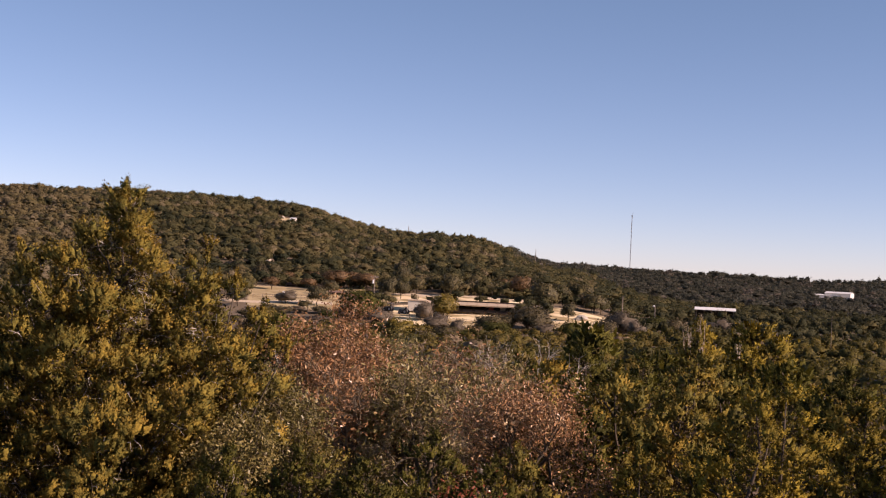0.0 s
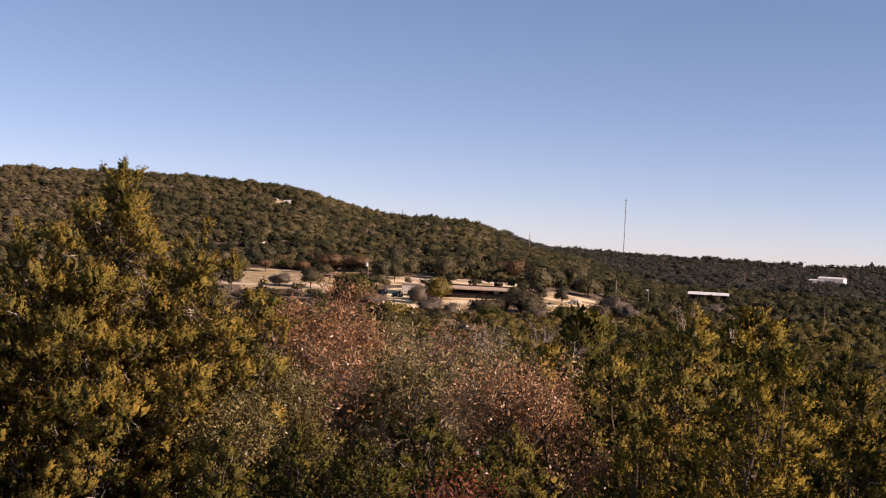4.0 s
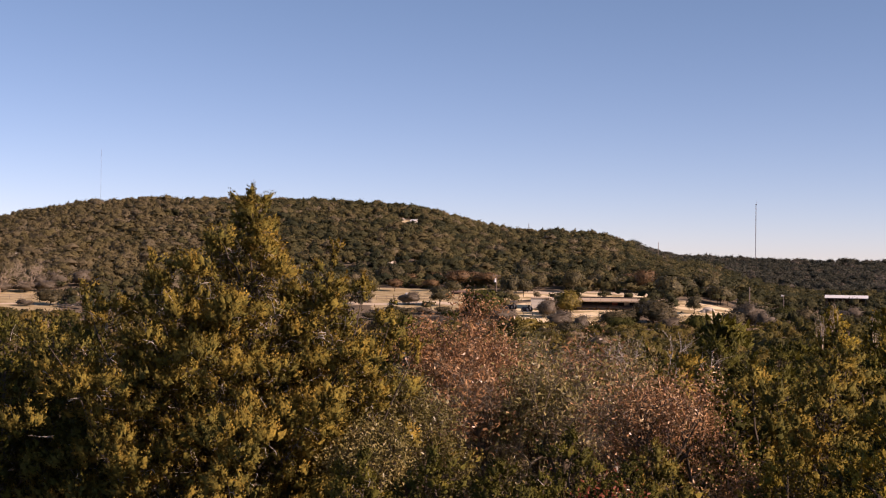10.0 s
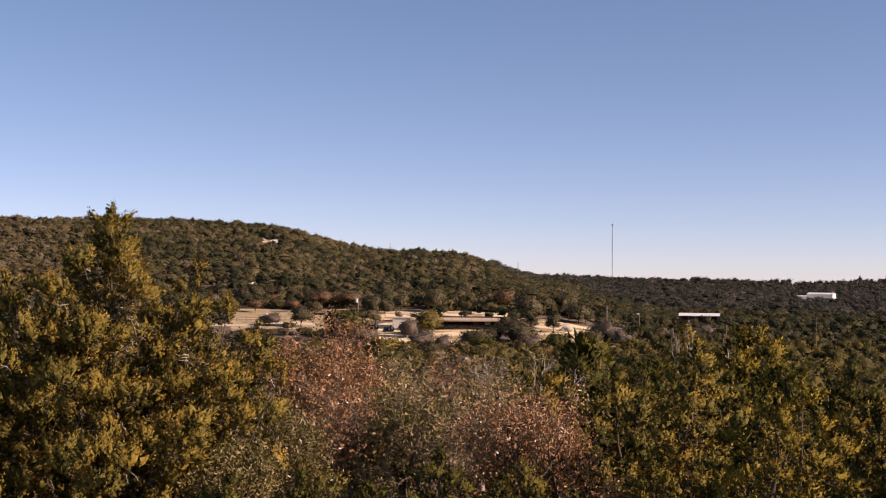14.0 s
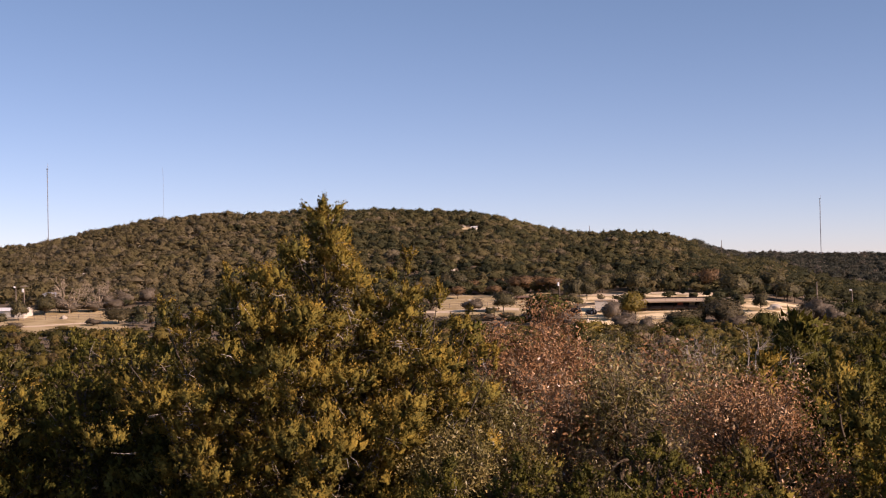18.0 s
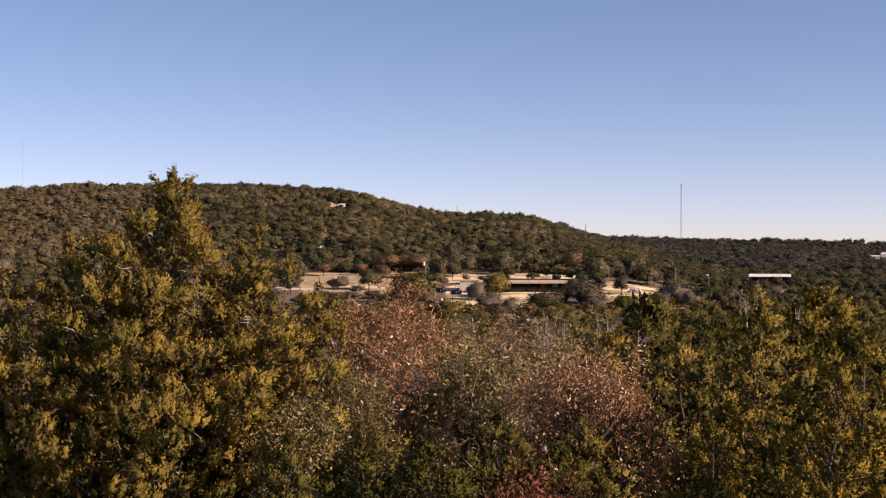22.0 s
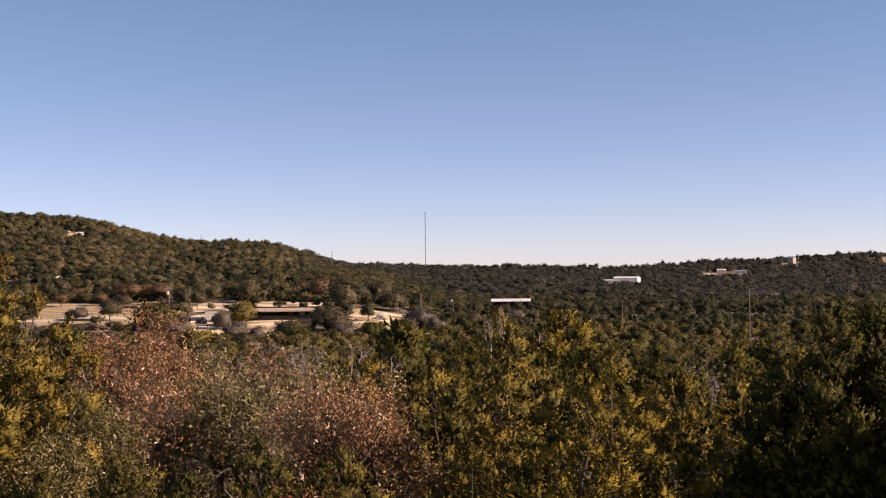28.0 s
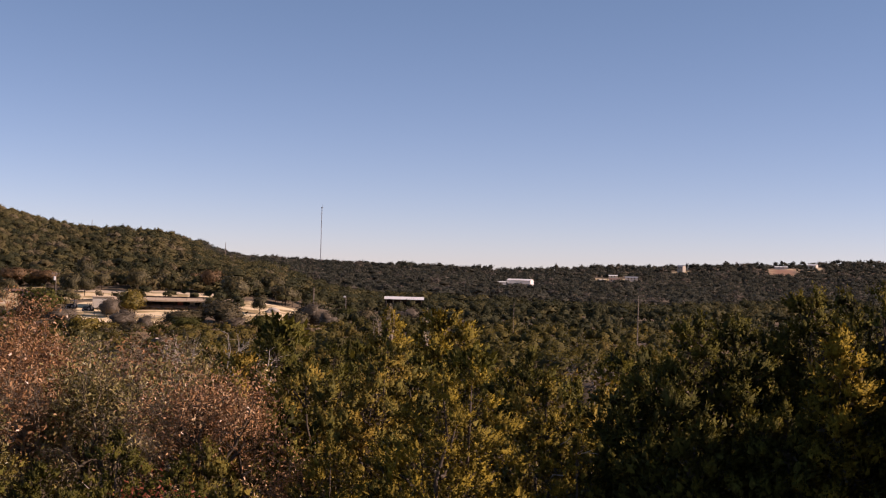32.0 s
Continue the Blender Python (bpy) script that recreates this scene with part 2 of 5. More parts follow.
def ground_material():
    m, n, l, b = material("hill_ground", 0.95)
    at = n.new("ShaderNodeAttribute")
    at.attribute_name = "clearing"
    rust = n.new("ShaderNodeAttribute")
    rust.attribute_name = "rust"
    big, fine = noise_node(n, l, 0.06, 6.0), noise_node(n, l, 1.1, 6.0)
    patch = noise_node(n, l, 0.17, 5.0)
    litter = mixed(n, l, (0.102, 0.076, 0.050), (0.203, 0.151, 0.097), fine.outputs[0])
    grass = mixed(n, l, (0.24, 0.175, 0.080), (0.40, 0.30, 0.15), fine.outputs[0])
    dirt = mixed(n, l, (0.68, 0.53, 0.31), (0.80, 0.65, 0.42), fine.outputs[0])
    r = ramp(n, [(0.42, (0, 0, 0)), (0.56, (1, 1, 1))])
    l.new(patch.outputs[0], r.inputs[0])
    past = n.new("ShaderNodeAttribute")
    past.attribute_name = "pasture"
    less = n.new("ShaderNodeMath")
    less.operation = "MULTIPLY_ADD"
    less.inputs[1].default_value, less.inputs[2].default_value = -0.75, 1.0
    l.new(past.outputs["Fac"], less.inputs[0])
    bare = n.new("ShaderNodeMath")
    bare.operation = "MULTIPLY"
    l.new(r.outputs[0], bare.inputs[0]), l.new(less.outputs[0], bare.inputs[1])
    open_land = mixed(n, l, grass, dirt, bare.outputs[0])
    edge = n.new("ShaderNodeMath")
    edge.operation = "MULTIPLY_ADD"
    edge.inputs[1].default_value = 0.5
    edge.inputs[2].default_value = -0.25
    l.new(patch.outputs[0], edge.inputs[0])
    s = n.new("ShaderNodeMath")
    l.new(at.outputs["Fac"], s.inputs[0]), l.new(edge.outputs[0], s.inputs[1])
    r2 = ramp(n, [(0.42, (0, 0, 0)), (0.6, (1, 1, 1))])
    l.new(s.outputs[0], r2.inputs[0])
    c = mixed(n, l, litter, open_land, r2.outputs[0])
    c = mixed(n, l, c, (0.30, 0.17, 0.11), rust.outputs["Fac"])
    l.new(c, b.inputs["Base Color"])
    bp = n.new("ShaderNodeBump")
    bp.inputs["Strength"].default_value, bp.inputs["Distance"].default_value = 0.5, 0.15
    l.new(fine.outputs[0], bp.inputs["Height"]), l.new(bp.outputs[0], b.inputs["Normal"])
    return m


GROUND = ground_material()
ROAD = plain_material("crushed_limestone_road", (0.66, 0.53, 0.37), (0.56, 0.44, 0.30), 0.5, 0.95, 0.0, 0.3)

# ---------------------------------------------------------------- lay of the land (eye at height 0)
SKYLINE = [(-40, 0.4), (-30, 0.8), (-27.3, 1.17), (-24.8, 1.61), (-22.7, 2.03), (-20.9, 2.38), (-17.9, 2.67), (-14.2, 2.84), (-10.5, 2.80), (-8, 2.59), (-6.7, 2.58),
           (-5.4, 2.36), (-4.2, 1.95), (-3, 1.73), (-1.5, 1.57), (0.1, 1.6), (1.6, 1.44), (2.9, 1.2), (3.6, 0.9), (4.3, 0.62), (5.5, 0.44), (8.5, 0.37),
           (11.3, 0.32), (14.3, 0.26), (16.3, 0.21), (18.6, 0.30), (20.6, 0.43), (24.2, 0.51), (25.7, 0.67), (29.5, 0.77), (31.3, 0.96), (36, 1.0), (45, 0.7)]
SKY_AZ = np.array([a for a, _ in SKYLINE])
SKY_EL = np.array([e for _, e in SKYLINE])
NEAR_D = np.array([0, 4, 12, 20, 30, 70, 150, 230, 300, 340, 390, 430, 480], float)
LEFT_Z = np.array([-1.7, -2.4, -4.7, -5.7, -6.7, -9.2, -14.5, -18.4, -19.0, -16.6, -12.8, -10.0, -6.6])
RIGHT_D = np.array([0, 4, 12, 20, 30, 70, 150, 230, 300, 390, 450, 550, 720, 960], float)
RIGHT_Z = np.array([-1.7, -2.4, -4.5, -5.5, -6.8, -9.8, -14, -17, -17.5, -17, -14.0, -18, -15.0, -9.0])
CLEARINGS = [(-8.2, -3.0, 374, 448), (-3.0, 5.0, 410, 434), (-1.8, 3.4, 345, 403), (5.1, 7.7, 328, 415), (-29.5, -21.6, 364, 430), (-22.4, -19.8, 414, 430), (20.6, 22.8, 1040, 1185), (11.2, 13.4, 443, 462), (16.4, 18.4, 890, 975),
             (24.0, 24.8, 1270, 1335), (28.0, 29.3, 1220, 1335), (29.5, 30.3, 1290, 1340), (-7.1, -6.1, 690, 745)]
PASTURES = [(-8.4, -3.0, 370, 452), (-30, -19, 358, 434), (5.0, 7.8, 322, 372), (20.6, 22.8, 1040, 1120), (16.4, 18.4, 890, 940), (11, 13.6, 443, 465), (24.0, 24.8, 1260, 1340), (-7.1, -6.1, 690, 745)]
RUST_BANKS = [(28.0, 29.3, 1235, 1330), (20.6, 22.0, 1085, 1150), (17.9, 18.4, 940, 960)]


def smooth(a, b, v):
    s = np.clip((v - a) / (b - a), 0, 1)
    return s * s * (3 - 2 * s)


def bumps(x, y):
    return (np.sin(x * 0.031 + 1.3) * np.cos(y * 0.027 + 0.4) * 0.9 + np.sin(x * 0.083 + y * 0.061) * 0.45 + np.sin(x * 0.21 - y * 0.17 + 2.0) * 0.16)


def ground_z(x, y):
    x, y = np.asarray(x, float), np.asarray(y, float)
    d, az = np.hypot(x, y), np.degrees(np.arctan2(x, y))
    el = np.interp(az, SKY_AZ, SKY_EL)
    top_d = 830 + 520 * smooth(2.0, 7.0, az)
    top = top_d * np.tan(np.radians(el)) - 4.0
    s = np.clip((d - 480) / (top_d - 480), 0, 1)
    left = np.where(d < 480, np.interp(d, NEAR_D, LEFT_Z), -6.6 + (top + 6.6) * (s * 1.12 - 0.12 * s * s))
    s2 = np.clip((d - 960) / (top_d - 960 + 1e-6), 0, 1)
    right = np.where(d < 960, np.interp(d, RIGHT_D, RIGHT_Z), -9.0 + (top + 9.0) * s2 ** 1.5)
    w = smooth(5.0, 11.0, az)
    z = left * (1 - w) + right * w
    past = np.clip(d - top_d, 0, None)
    z = np.where(past > 0, top - np.minimum(past * 0.05, 45.0), z)
    return z + bumps(x, y) * np.clip((d - 30) / 120, 0, 1) * np.where(d > 700, 1.0, 0.6)


def cleared(x, y, boxes=CLEARINGS, soft=0.35):
    d, az = np.hypot(x, y), np.degrees(np.arctan2(x, y))
    v = np.zeros_like(d)
    for a0, a1, d0, d1 in boxes:
        inside = np.minimum(np.minimum(az - a0, a1 - az) / soft, np.minimum(d - d0, d1 - d) / 6.0)
        v = np.maximum(v, np.clip(0.5 + 0.5 * inside, 0, 1))
    return v


def spot(az, d, up=0.0):
    """The place at a heading and distance, on the ground or above it."""
    x, y = d * math.sin(radians(az)), d * math.cos(radians(az))
    return Vector((x, y, float(ground_z(x, y)) + up))


def mesh_of(name, verts, faces, mat, smooth_shade=False, normals=None, **tints):
    """One mesh out of an array of corners and an array of faces of one size."""
    me = bpy.data.meshes.new(name)
    v, f = np.asarray(verts, np.float32).reshape(-1, 3), np.asarray(faces, np.int32)
    if normals is not None:
        # every face looks the way its soft normal looks
        g = np.cross(v[f[:, 1]] - v[f[:, 0]], v[f[:, 2]] - v[f[:, 0]])
        turn = np.einsum("ij,ij->i", g, normals[f[:, 0]]) < 0
        f = np.where(turn[:, None], f[:, ::-1], f)
    k = f.shape[1]
    me.vertices.add(len(v)), me.loops.add(f.size), me.polygons.add(len(f))
    me.vertices.foreach_set("co", v.ravel())
    me.loops.foreach_set("vertex_index", f.ravel())
    me.polygons.foreach_set("loop_start", np.arange(0, f.size, k, dtype=np.int32))
    me.polygons.foreach_set("use_smooth", np.full(len(f), smooth_shade))
    me.update(calc_edges=True)
    me.materials.append(mat)
    if normals is not None:
        at = me.attributes.new("custom_normal", "FLOAT_VECTOR", "POINT")
        at.data.foreach_set("vector", np.asarray(normals, np.float32).ravel())
    for key, values in tints.items():
        at = me.attributes.new(key, "FLOAT", "POINT")
        at.data.foreach_set("value", np.asarray(values, np.float32))
    return me


def build_ground():
    azs = np.unique(np.concatenate([np.arange(-34, 40.01, 0.5), np.arange(-180, -34, 3.0), np.arange(41, 180, 3.0)]))
    ds = np.unique(np.concatenate([np.arange(0.5, 40, 1.5), np.arange(40, 320, 8), np.arange(320, 490, 2.5), np.arange(490, 1500, 10), np.geomspace(1500, 4600, 14)]))
    azs = azs[len(azs) % 2:]
    a, d = np.meshgrid(np.radians(azs), ds)
    x, y = d * np.sin(a), d * np.cos(a)
    v = np.stack([x, y, ground_z(x, y)], -1).reshape(-1, 3)
    v = np.concatenate([v, [[0, 0, -1.7]]])
    n, m = len(azs), len(ds)
    i = np.arange(n)
    j = (i + 1) % n
    quads = np.concatenate([np.stack([r * n + i, r * n + j, (r + 1) * n + j, (r + 1) * n + i], -1) for r in range(m - 1)])
    e = i[::2]
    fan = np.stack([np.full(n // 2, len(v) - 1), (e + 2) % n, e + 1, e], -1)
    me = mesh_of("ground", v, np.concatenate([quads, fan[:, ::-1]]), GROUND, True)
    for name, boxes in (("clearing", CLEARINGS), ("rust", RUST_BANKS), ("pasture", PASTURES)):
        at = me.attributes.new(name, "FLOAT", "POINT")
        at.data.foreach_set("value", cleared(v[:, 0], v[:, 1], boxes).astype(np.float32))
    tagged(new("ground", me), "dry hillside ground with leaf litter, pale dirt and dead grass", "ground", kind="structure")


build_ground()


def part(name, me, parent, label=""):
    ob = new(name, me)
    ob.parent = parent
    if label:
        ob["label"] = label
    return ob


def base(name, place, label, category, group="", kind="", turn=0.0):
    e = new(name)
    e.matrix_world = Matrix.Translation(place) @ pose(0, 0, 0, 0, 0, turn)
    return tagged(e, label, category, group, kind)


# ---------------------------------------------------------------- shapes for trees
def unit(v):
    return v / (np.linalg.norm(v, axis=-1, keepdims=True) + 1e-9)


def tubes(p0, p1, r0, r1, sides=4):
    """Tapered tubes from p0 to p1: corners and faces."""
    p0, p1 = np.asarray(p0, float), np.asarray(p1, float)
    r0, r1 = np.broadcast_to(r0, len(p0)), np.broadcast_to(r1, len(p0))
    ax = unit(p1 - p0)
    ref = np.where(np.abs(ax[:, 2:3]) > 0.9, [[1.0, 0, 0]], [[0, 0, 1.0]])
    u = unit(np.cross(ax, ref))
    w = np.cross(ax, u)
    a = np.arange(sides) * 2 * np.pi / sides
    ring = u[:, None] * np.cos(a)[None, :, None] + w[:, None] * np.sin(a)[None, :, None]
    v = np.stack([p0[:, None] + ring * r0[:, None, None], p1[:, None] + ring * r1[:, None, None]], 1)
    k = np.arange(sides)
    f = np.stack([k, (k + 1) % sides, sides + (k + 1) % sides, sides + k], -1)
    f = (np.arange(len(p0)) * 2 * sides)[:, None, None] + f[None]
    return v.reshape(-1, 3), f.reshape(-1, 4)


def bent(rng, a, b, n, wobble):
    """A crooked line from a to b in n pieces."""
    t = np.linspace(0, 1, n + 1)[:, None]
    p = a + (b - a) * t
    p[1:-1] += rng.normal(0, wobble, (n - 1, 3)) if n > 1 else 0
    return p


def leaf_blades(pos, way, side, length, width):
    s = side * (width / 2)[:, None]
    return np.stack([pos - s * 0.6, pos + s * 0.6, pos + way * length[:, None] * 0.6 + s, pos + way * length[:, None]], 1)


def needles(pos, way, side, length, width):
    s = side * (width / 2)[:, None]
    return np.stack([pos - s, pos + s, pos + way * length[:, None]], 1)


def soup(name, tris, mat, normals=None, **tints):
    n, k = len(tris), tris.shape[1]
    if normals is not None:
        normals = np.repeat(normals, k, 0) if normals.ndim == 2 else normals.reshape(-1, 3)
    return mesh_of(name, tris.reshape(-1, 3), np.arange(n * k).reshape(n, k), mat, normals is not None, normals, **{a: np.repeat(b, k) for a, b in tints.items()})


GOLD = (1 + 5 ** 0.5) / 2
ICO_V = unit(np.array([(-1, GOLD, 0), (1, GOLD, 0), (-1, -GOLD, 0), (1, -GOLD, 0), (0, -1, GOLD), (0, 1, GOLD), (0, -1, -GOLD), (0, 1, -GOLD), (GOLD, 0, -1), (GOLD, 0, 1), (-GOLD, 0, -1), (-GOLD, 0, 1)], float))
ICO_F = np.array([(i, j, k) for i in range(12) for j in range(i + 1, 12) for k in range(j + 1, 12) if max(np.linalg.norm(ICO_V[i] - ICO_V[j]), np.linalg.norm(ICO_V[j] - ICO_V[k]), np.linalg.norm(ICO_V[i] - ICO_V[k])) < 1.1])
ICO_F = np.array([f if np.dot(np.cross(ICO_V[f[1]] - ICO_V[f[0]], ICO_V[f[2]] - ICO_V[f[0]]), ICO_V[f[0]]) > 0 else f[::-1] for f in ICO_F])


OCTA_V = np.array([(1, 0, 0), (-1, 0, 0), (0, 1, 0), (0, -1, 0), (0, 0, 1), (0, 0, -1)], float)
OCTA_F = np.array([(0, 2, 4), (2, 1, 4), (1, 3, 4), (3, 0, 4), (2, 0, 5), (1, 2, 5), (3, 1, 5), (0, 3, 5)])


def tuft_cloud(rng, at, axis, size, per, blade, lean, luck, slim=0.7, core=True):
    """Brushes of scale foliage: at, axis (m,3), size (m). Short pointed blades stand all round a small solid heart. Returns triangles, soft normals, freshness."""
    m = len(at)
    d = unit(rng.normal(0, 1, (m, per, 3)) + axis[:, None] * 0.55)
    along = np.einsum("mpk,mk->mp", d, axis)
    r = rng.uniform(0.45, 1.05, (m, per)) if core else rng.uniform(0.15, 1.0, (m, per)) ** 0.6
    pos = at[:, None] + (d * 0.68 + axis[:, None] * along[..., None] * 0.9) * (r * size[:, None])[..., None]
    way = unit(d * 0.8 + axis[:, None] * 0.7 + rng.normal(0, 0.25, (m, per, 3)))
    sd = unit(np.cross(way, rng.normal(0, 1, (m, per, 3))))
    bl = (rng.uniform(0.65, 1.35, (m, per)) * blade).ravel()
    tips = needles(pos.reshape(-1, 3), way.reshape(-1, 3), sd.reshape(-1, 3), bl, bl * rng.uniform(slim * 0.8, slim * 1.25, m * per))
    soft = unit(d * 0.6 + axis[:, None] * 0.15 + lean[:, None] * 0.8 + rng.normal(0, 0.1, (m, per, 3))).reshape(-1, 3)
    soft = np.repeat(soft[:, None], 3, 1)
    fresh = (np.clip(along * 0.5 + 0.5, 0, 1) * r * 0.5 + luck[:, None] * 0.5).ravel()
    if core:
        # an uneven body of tightly packed scales
        u = unit(np.cross(axis, rng.normal(0, 1, (m, 3))))
        frame3 = np.stack([u * 0.68, np.cross(axis, u) * 0.68, axis * 1.45], 1)
        way6 = np.einsum("ck,mkj->mcj", OCTA_V, frame3)
        v6 = at[:, None] + way6 * (size[:, None] * 0.66 * rng.uniform(0.5, 1.2, (m, 6)))[..., None]
        n6 = unit(unit(way6) * 0.7 + lean[:, None] * 0.8)
        tips = np.concatenate([tips, v6[:, OCTA_F].reshape(-1, 3, 3)])
        soft = np.concatenate([soft, n6[:, OCTA_F].reshape(-1, 3, 3)])
        fresh = np.concatenate([fresh, np.repeat(luck * 0.5 + 0.1, 8)])
    return tips, soft, fresh


ROUND = [(0, 0.0), (0.03, 0.28), (0.08, 0.52), (0.16, 0.74), (0.3, 0.92), (0.5, 1.0), (1.0, 0.95)]
BROAD = [(0, 0.0), (0.03, 0.14), (0.08, 0.34), (0.16, 0.58), (0.28, 0.80), (0.45, 0.96), (0.7, 1.0), (1.0, 0.85)]


def juniper_crown(rng, top, low, radius, boughs, blade=0.05, points=None, tufts=12, per=40, tuft=0.12, fill=40, skirt=0.0, core=True, foot=None, gap=0.0):
    """Juniper foliage between the heights low and top: rising boughs that carry pads of rounded tufts.
    foot: where the stem leans to at its tip. Returns tips, inner foliage, bough starts and ends, normals, freshness."""
    points = points or BROAD
    hs, rs = np.array([p[0] for p in points]), np.array([p[1] for p in points])
    span = top - low
    # more boughs where the crown is wide
    grid = np.linspace(0.02, 1, 200)
    share = np.cumsum(0.36 + np.interp(grid, hs, rs))
    q = np.interp((np.arange(boughs) + rng.uniform(0, 1, boughs)) / boughs, share / share[-1], grid)
    ang = np.arange(boughs) * 2.39996 + rng.uniform(-0.5, 0.5, boughs)
    p1, p2, p3 = rng.uniform(0, 6.28, 3)
    lump = 1 + 0.20 * np.sin(3 * ang + 8 * q + p1) + 0.16 * np.sin(21 * q + ang + p2) + 0.10 * np.sin(5 * ang - 15 * q + p3)
    reach = np.interp(q, hs, rs) * radius * (1.2 - 0.62 * rng.uniform(0, 1, boughs) ** 1.6) * lump
    out = np.stack([np.cos(ang), np.sin(ang), 0 * ang], -1)
    side = np.stack([-np.sin(ang), np.cos(ang), 0 * ang], -1)
    zero = 0 * q
    lean_off = np.zeros((boughs, 3))
    end_z = top - 0.10 - q * span + rng.normal(0, 0.06, boughs)
    rise = reach * (0.95 - 0.6 * q) + 0.12
    start_z = np.clip(end_z - rise, 0.25, None)
    if foot is not None:
        lean_off = np.outer(np.clip(start_z / top, 0, 1), np.array([*foot, 0.0]))
    start = np.stack([zero, zero, start_z], -1) + lean_off
    end = start + out * reach[:, None] + np.stack([zero, zero, end_z - start_z], -1)
    # tufts gathered in rounded clumps: one at the end of each bough, a second half-way out on the longer ones
    k = np.repeat(np.arange(boughs), tufts)
    ratio = np.clip(reach / max(radius, 1e-3), 0.16, 1)
    alive = rng.random(len(k)) < (0.4 + 0.6 * ratio[k])
    alive &= (q[k] < 1 - skirt) | (rng.random(len(k)) < 0.2)
    if gap:
        # thin places in the crown, where the bare inside shows
        alive &= (np.sin(2 * ang[k] + 6 * q[k] + p2) + np.sin(3 * ang[k] - 9 * q[k] + p1) < 1.25 - gap) | (rng.random(len(k)) < 0.15)
    k = k[alive]
    n = len(k)
    second = (rng.random(n) < 0.28) & (ratio[k] > 0.5)
    t = np.where(second, rng.uniform(0.5, 0.66, boughs)[k], 0.93)
    clump = np.clip(0.9 * tuft + 0.17 * reach[k], 0.8 * tuft, 3.0 * tuft) * np.where(second, 0.8, 1.0)
    way = unit(rng.normal(0, 1, (n, 3)))
    off = way * (clump * rng.uniform(0.1, 1, n) ** 0.45)[:, None]
    off = off * [1, 1, 0.72] + out[k] * (np.einsum("ij,ij->i", off, out[k]) * 0.3)[:, None]
    curve = np.stack([0 * t, 0 * t, -0.2 * reach[k] * t * (1 - t)], -1)
    aside = side[k] * (np.where(second, rng.uniform(-0.35, 0.35, boughs)[k], 0) * reach[k])[:, None]
    at = start[k] + (end - start)[k] * t[:, None] + curve + aside + off
    axis = unit(way * 0.5 + out[k] * rng.uniform(0.1, 0.6, n)[:, None] + np.array([0, 0, 0.75]) + rng.normal(0, 0.2, (n, 3)))
    size = tuft * rng.uniform(0.7, 1.45, n) * np.clip(0.7 + reach[k] * 0.4, 0.7, 1.05)
    luck = np.clip(rng.uniform(0, 1, boughs)[k] * 0.65 + rng.uniform(0, 0.35, n), 0, 1)
    lean = way * 0.95 + out[k] * 0.3 + np.array([0, 0, 0.2])
    # young growth close round the upper stem
    cnt = boughs // 2
    sq = rng.uniform(0.03, 0.5, cnt)
    sa = rng.uniform(0, 2 * np.pi, cnt)
    sr = np.interp(sq, hs, rs) * radius * rng.uniform(0.05, 0.4, cnt) + 0.02
    sway = np.stack([np.cos(sa), np.sin(sa), 0 * sa], -1)
    sz = top - sq * span
    spot_ = sway * sr[:, None] + np.stack([0 * sz, 0 * sz, sz], -1)
    if foot is not None:
        spot_ = spot_ + np.outer(np.clip(sz / top, 0, 1), np.array([*foot, 0.0]))
    at = np.concatenate([at, spot_])
    axis = np.concatenate([axis, unit(sway * 0.6 + [0, 0, 0.8] + rng.normal(0, 0.2, (cnt, 3)))])
    size = np.concatenate([size, tuft * rng.uniform(0.6, 1.0, cnt)])
    luck = np.concatenate([luck, rng.uniform(0, 0.7, cnt)])
    lean = np.concatenate([lean, sway * 0.8 + [0, 0, 0.2]])
    # the leader
    lead = 6
    tip = np.array([*(foot if foot is not None else (0, 0)), 0.0])
    at = np.concatenate([at, tip + np.stack([rng.normal(0, 0.02, lead), rng.normal(0, 0.02, lead), np.linspace(top - 0.4, top - tuft * 1.3, lead)], -1)])
    axis = np.concatenate([axis, unit(np.stack([rng.normal(0, 0.2, lead), rng.normal(0, 0.2, lead), np.ones(lead)], -1))])
    size = np.concatenate([size, np.linspace(tuft * 0.95, tuft * 0.62, lead)])
    luck = np.concatenate([luck, rng.uniform(0.3, 0.9, lead)])
    lean = np.concatenate([lean, np.tile([[0, 0, 0.4]], (lead, 1))])
    tips, soft, fresh = tuft_cloud(rng, at, axis, size, per, blade, lean, luck, core=core)
    # older foliage inside, its shade put into a dark colour
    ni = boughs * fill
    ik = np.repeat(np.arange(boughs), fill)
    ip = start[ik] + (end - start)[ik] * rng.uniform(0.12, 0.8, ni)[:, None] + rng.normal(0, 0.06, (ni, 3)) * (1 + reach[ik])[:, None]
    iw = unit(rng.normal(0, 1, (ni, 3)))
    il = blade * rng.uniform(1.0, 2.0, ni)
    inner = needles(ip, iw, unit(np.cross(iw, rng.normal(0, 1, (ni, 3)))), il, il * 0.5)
    return tips, inner, start, end, soft, fresh


LABELS = {
    "olive": "olive-green juniper with plumed foliage on the slope",
    "green": "dark green juniper with dense foliage on the slope",
    "gold": "sunlit golden-green juniper with feathery branch tips",
}
FOLIAGE = {"olive": JUNIPER, "green": JUNIPER_GREEN, "gold": JUNIPER_GOLD}


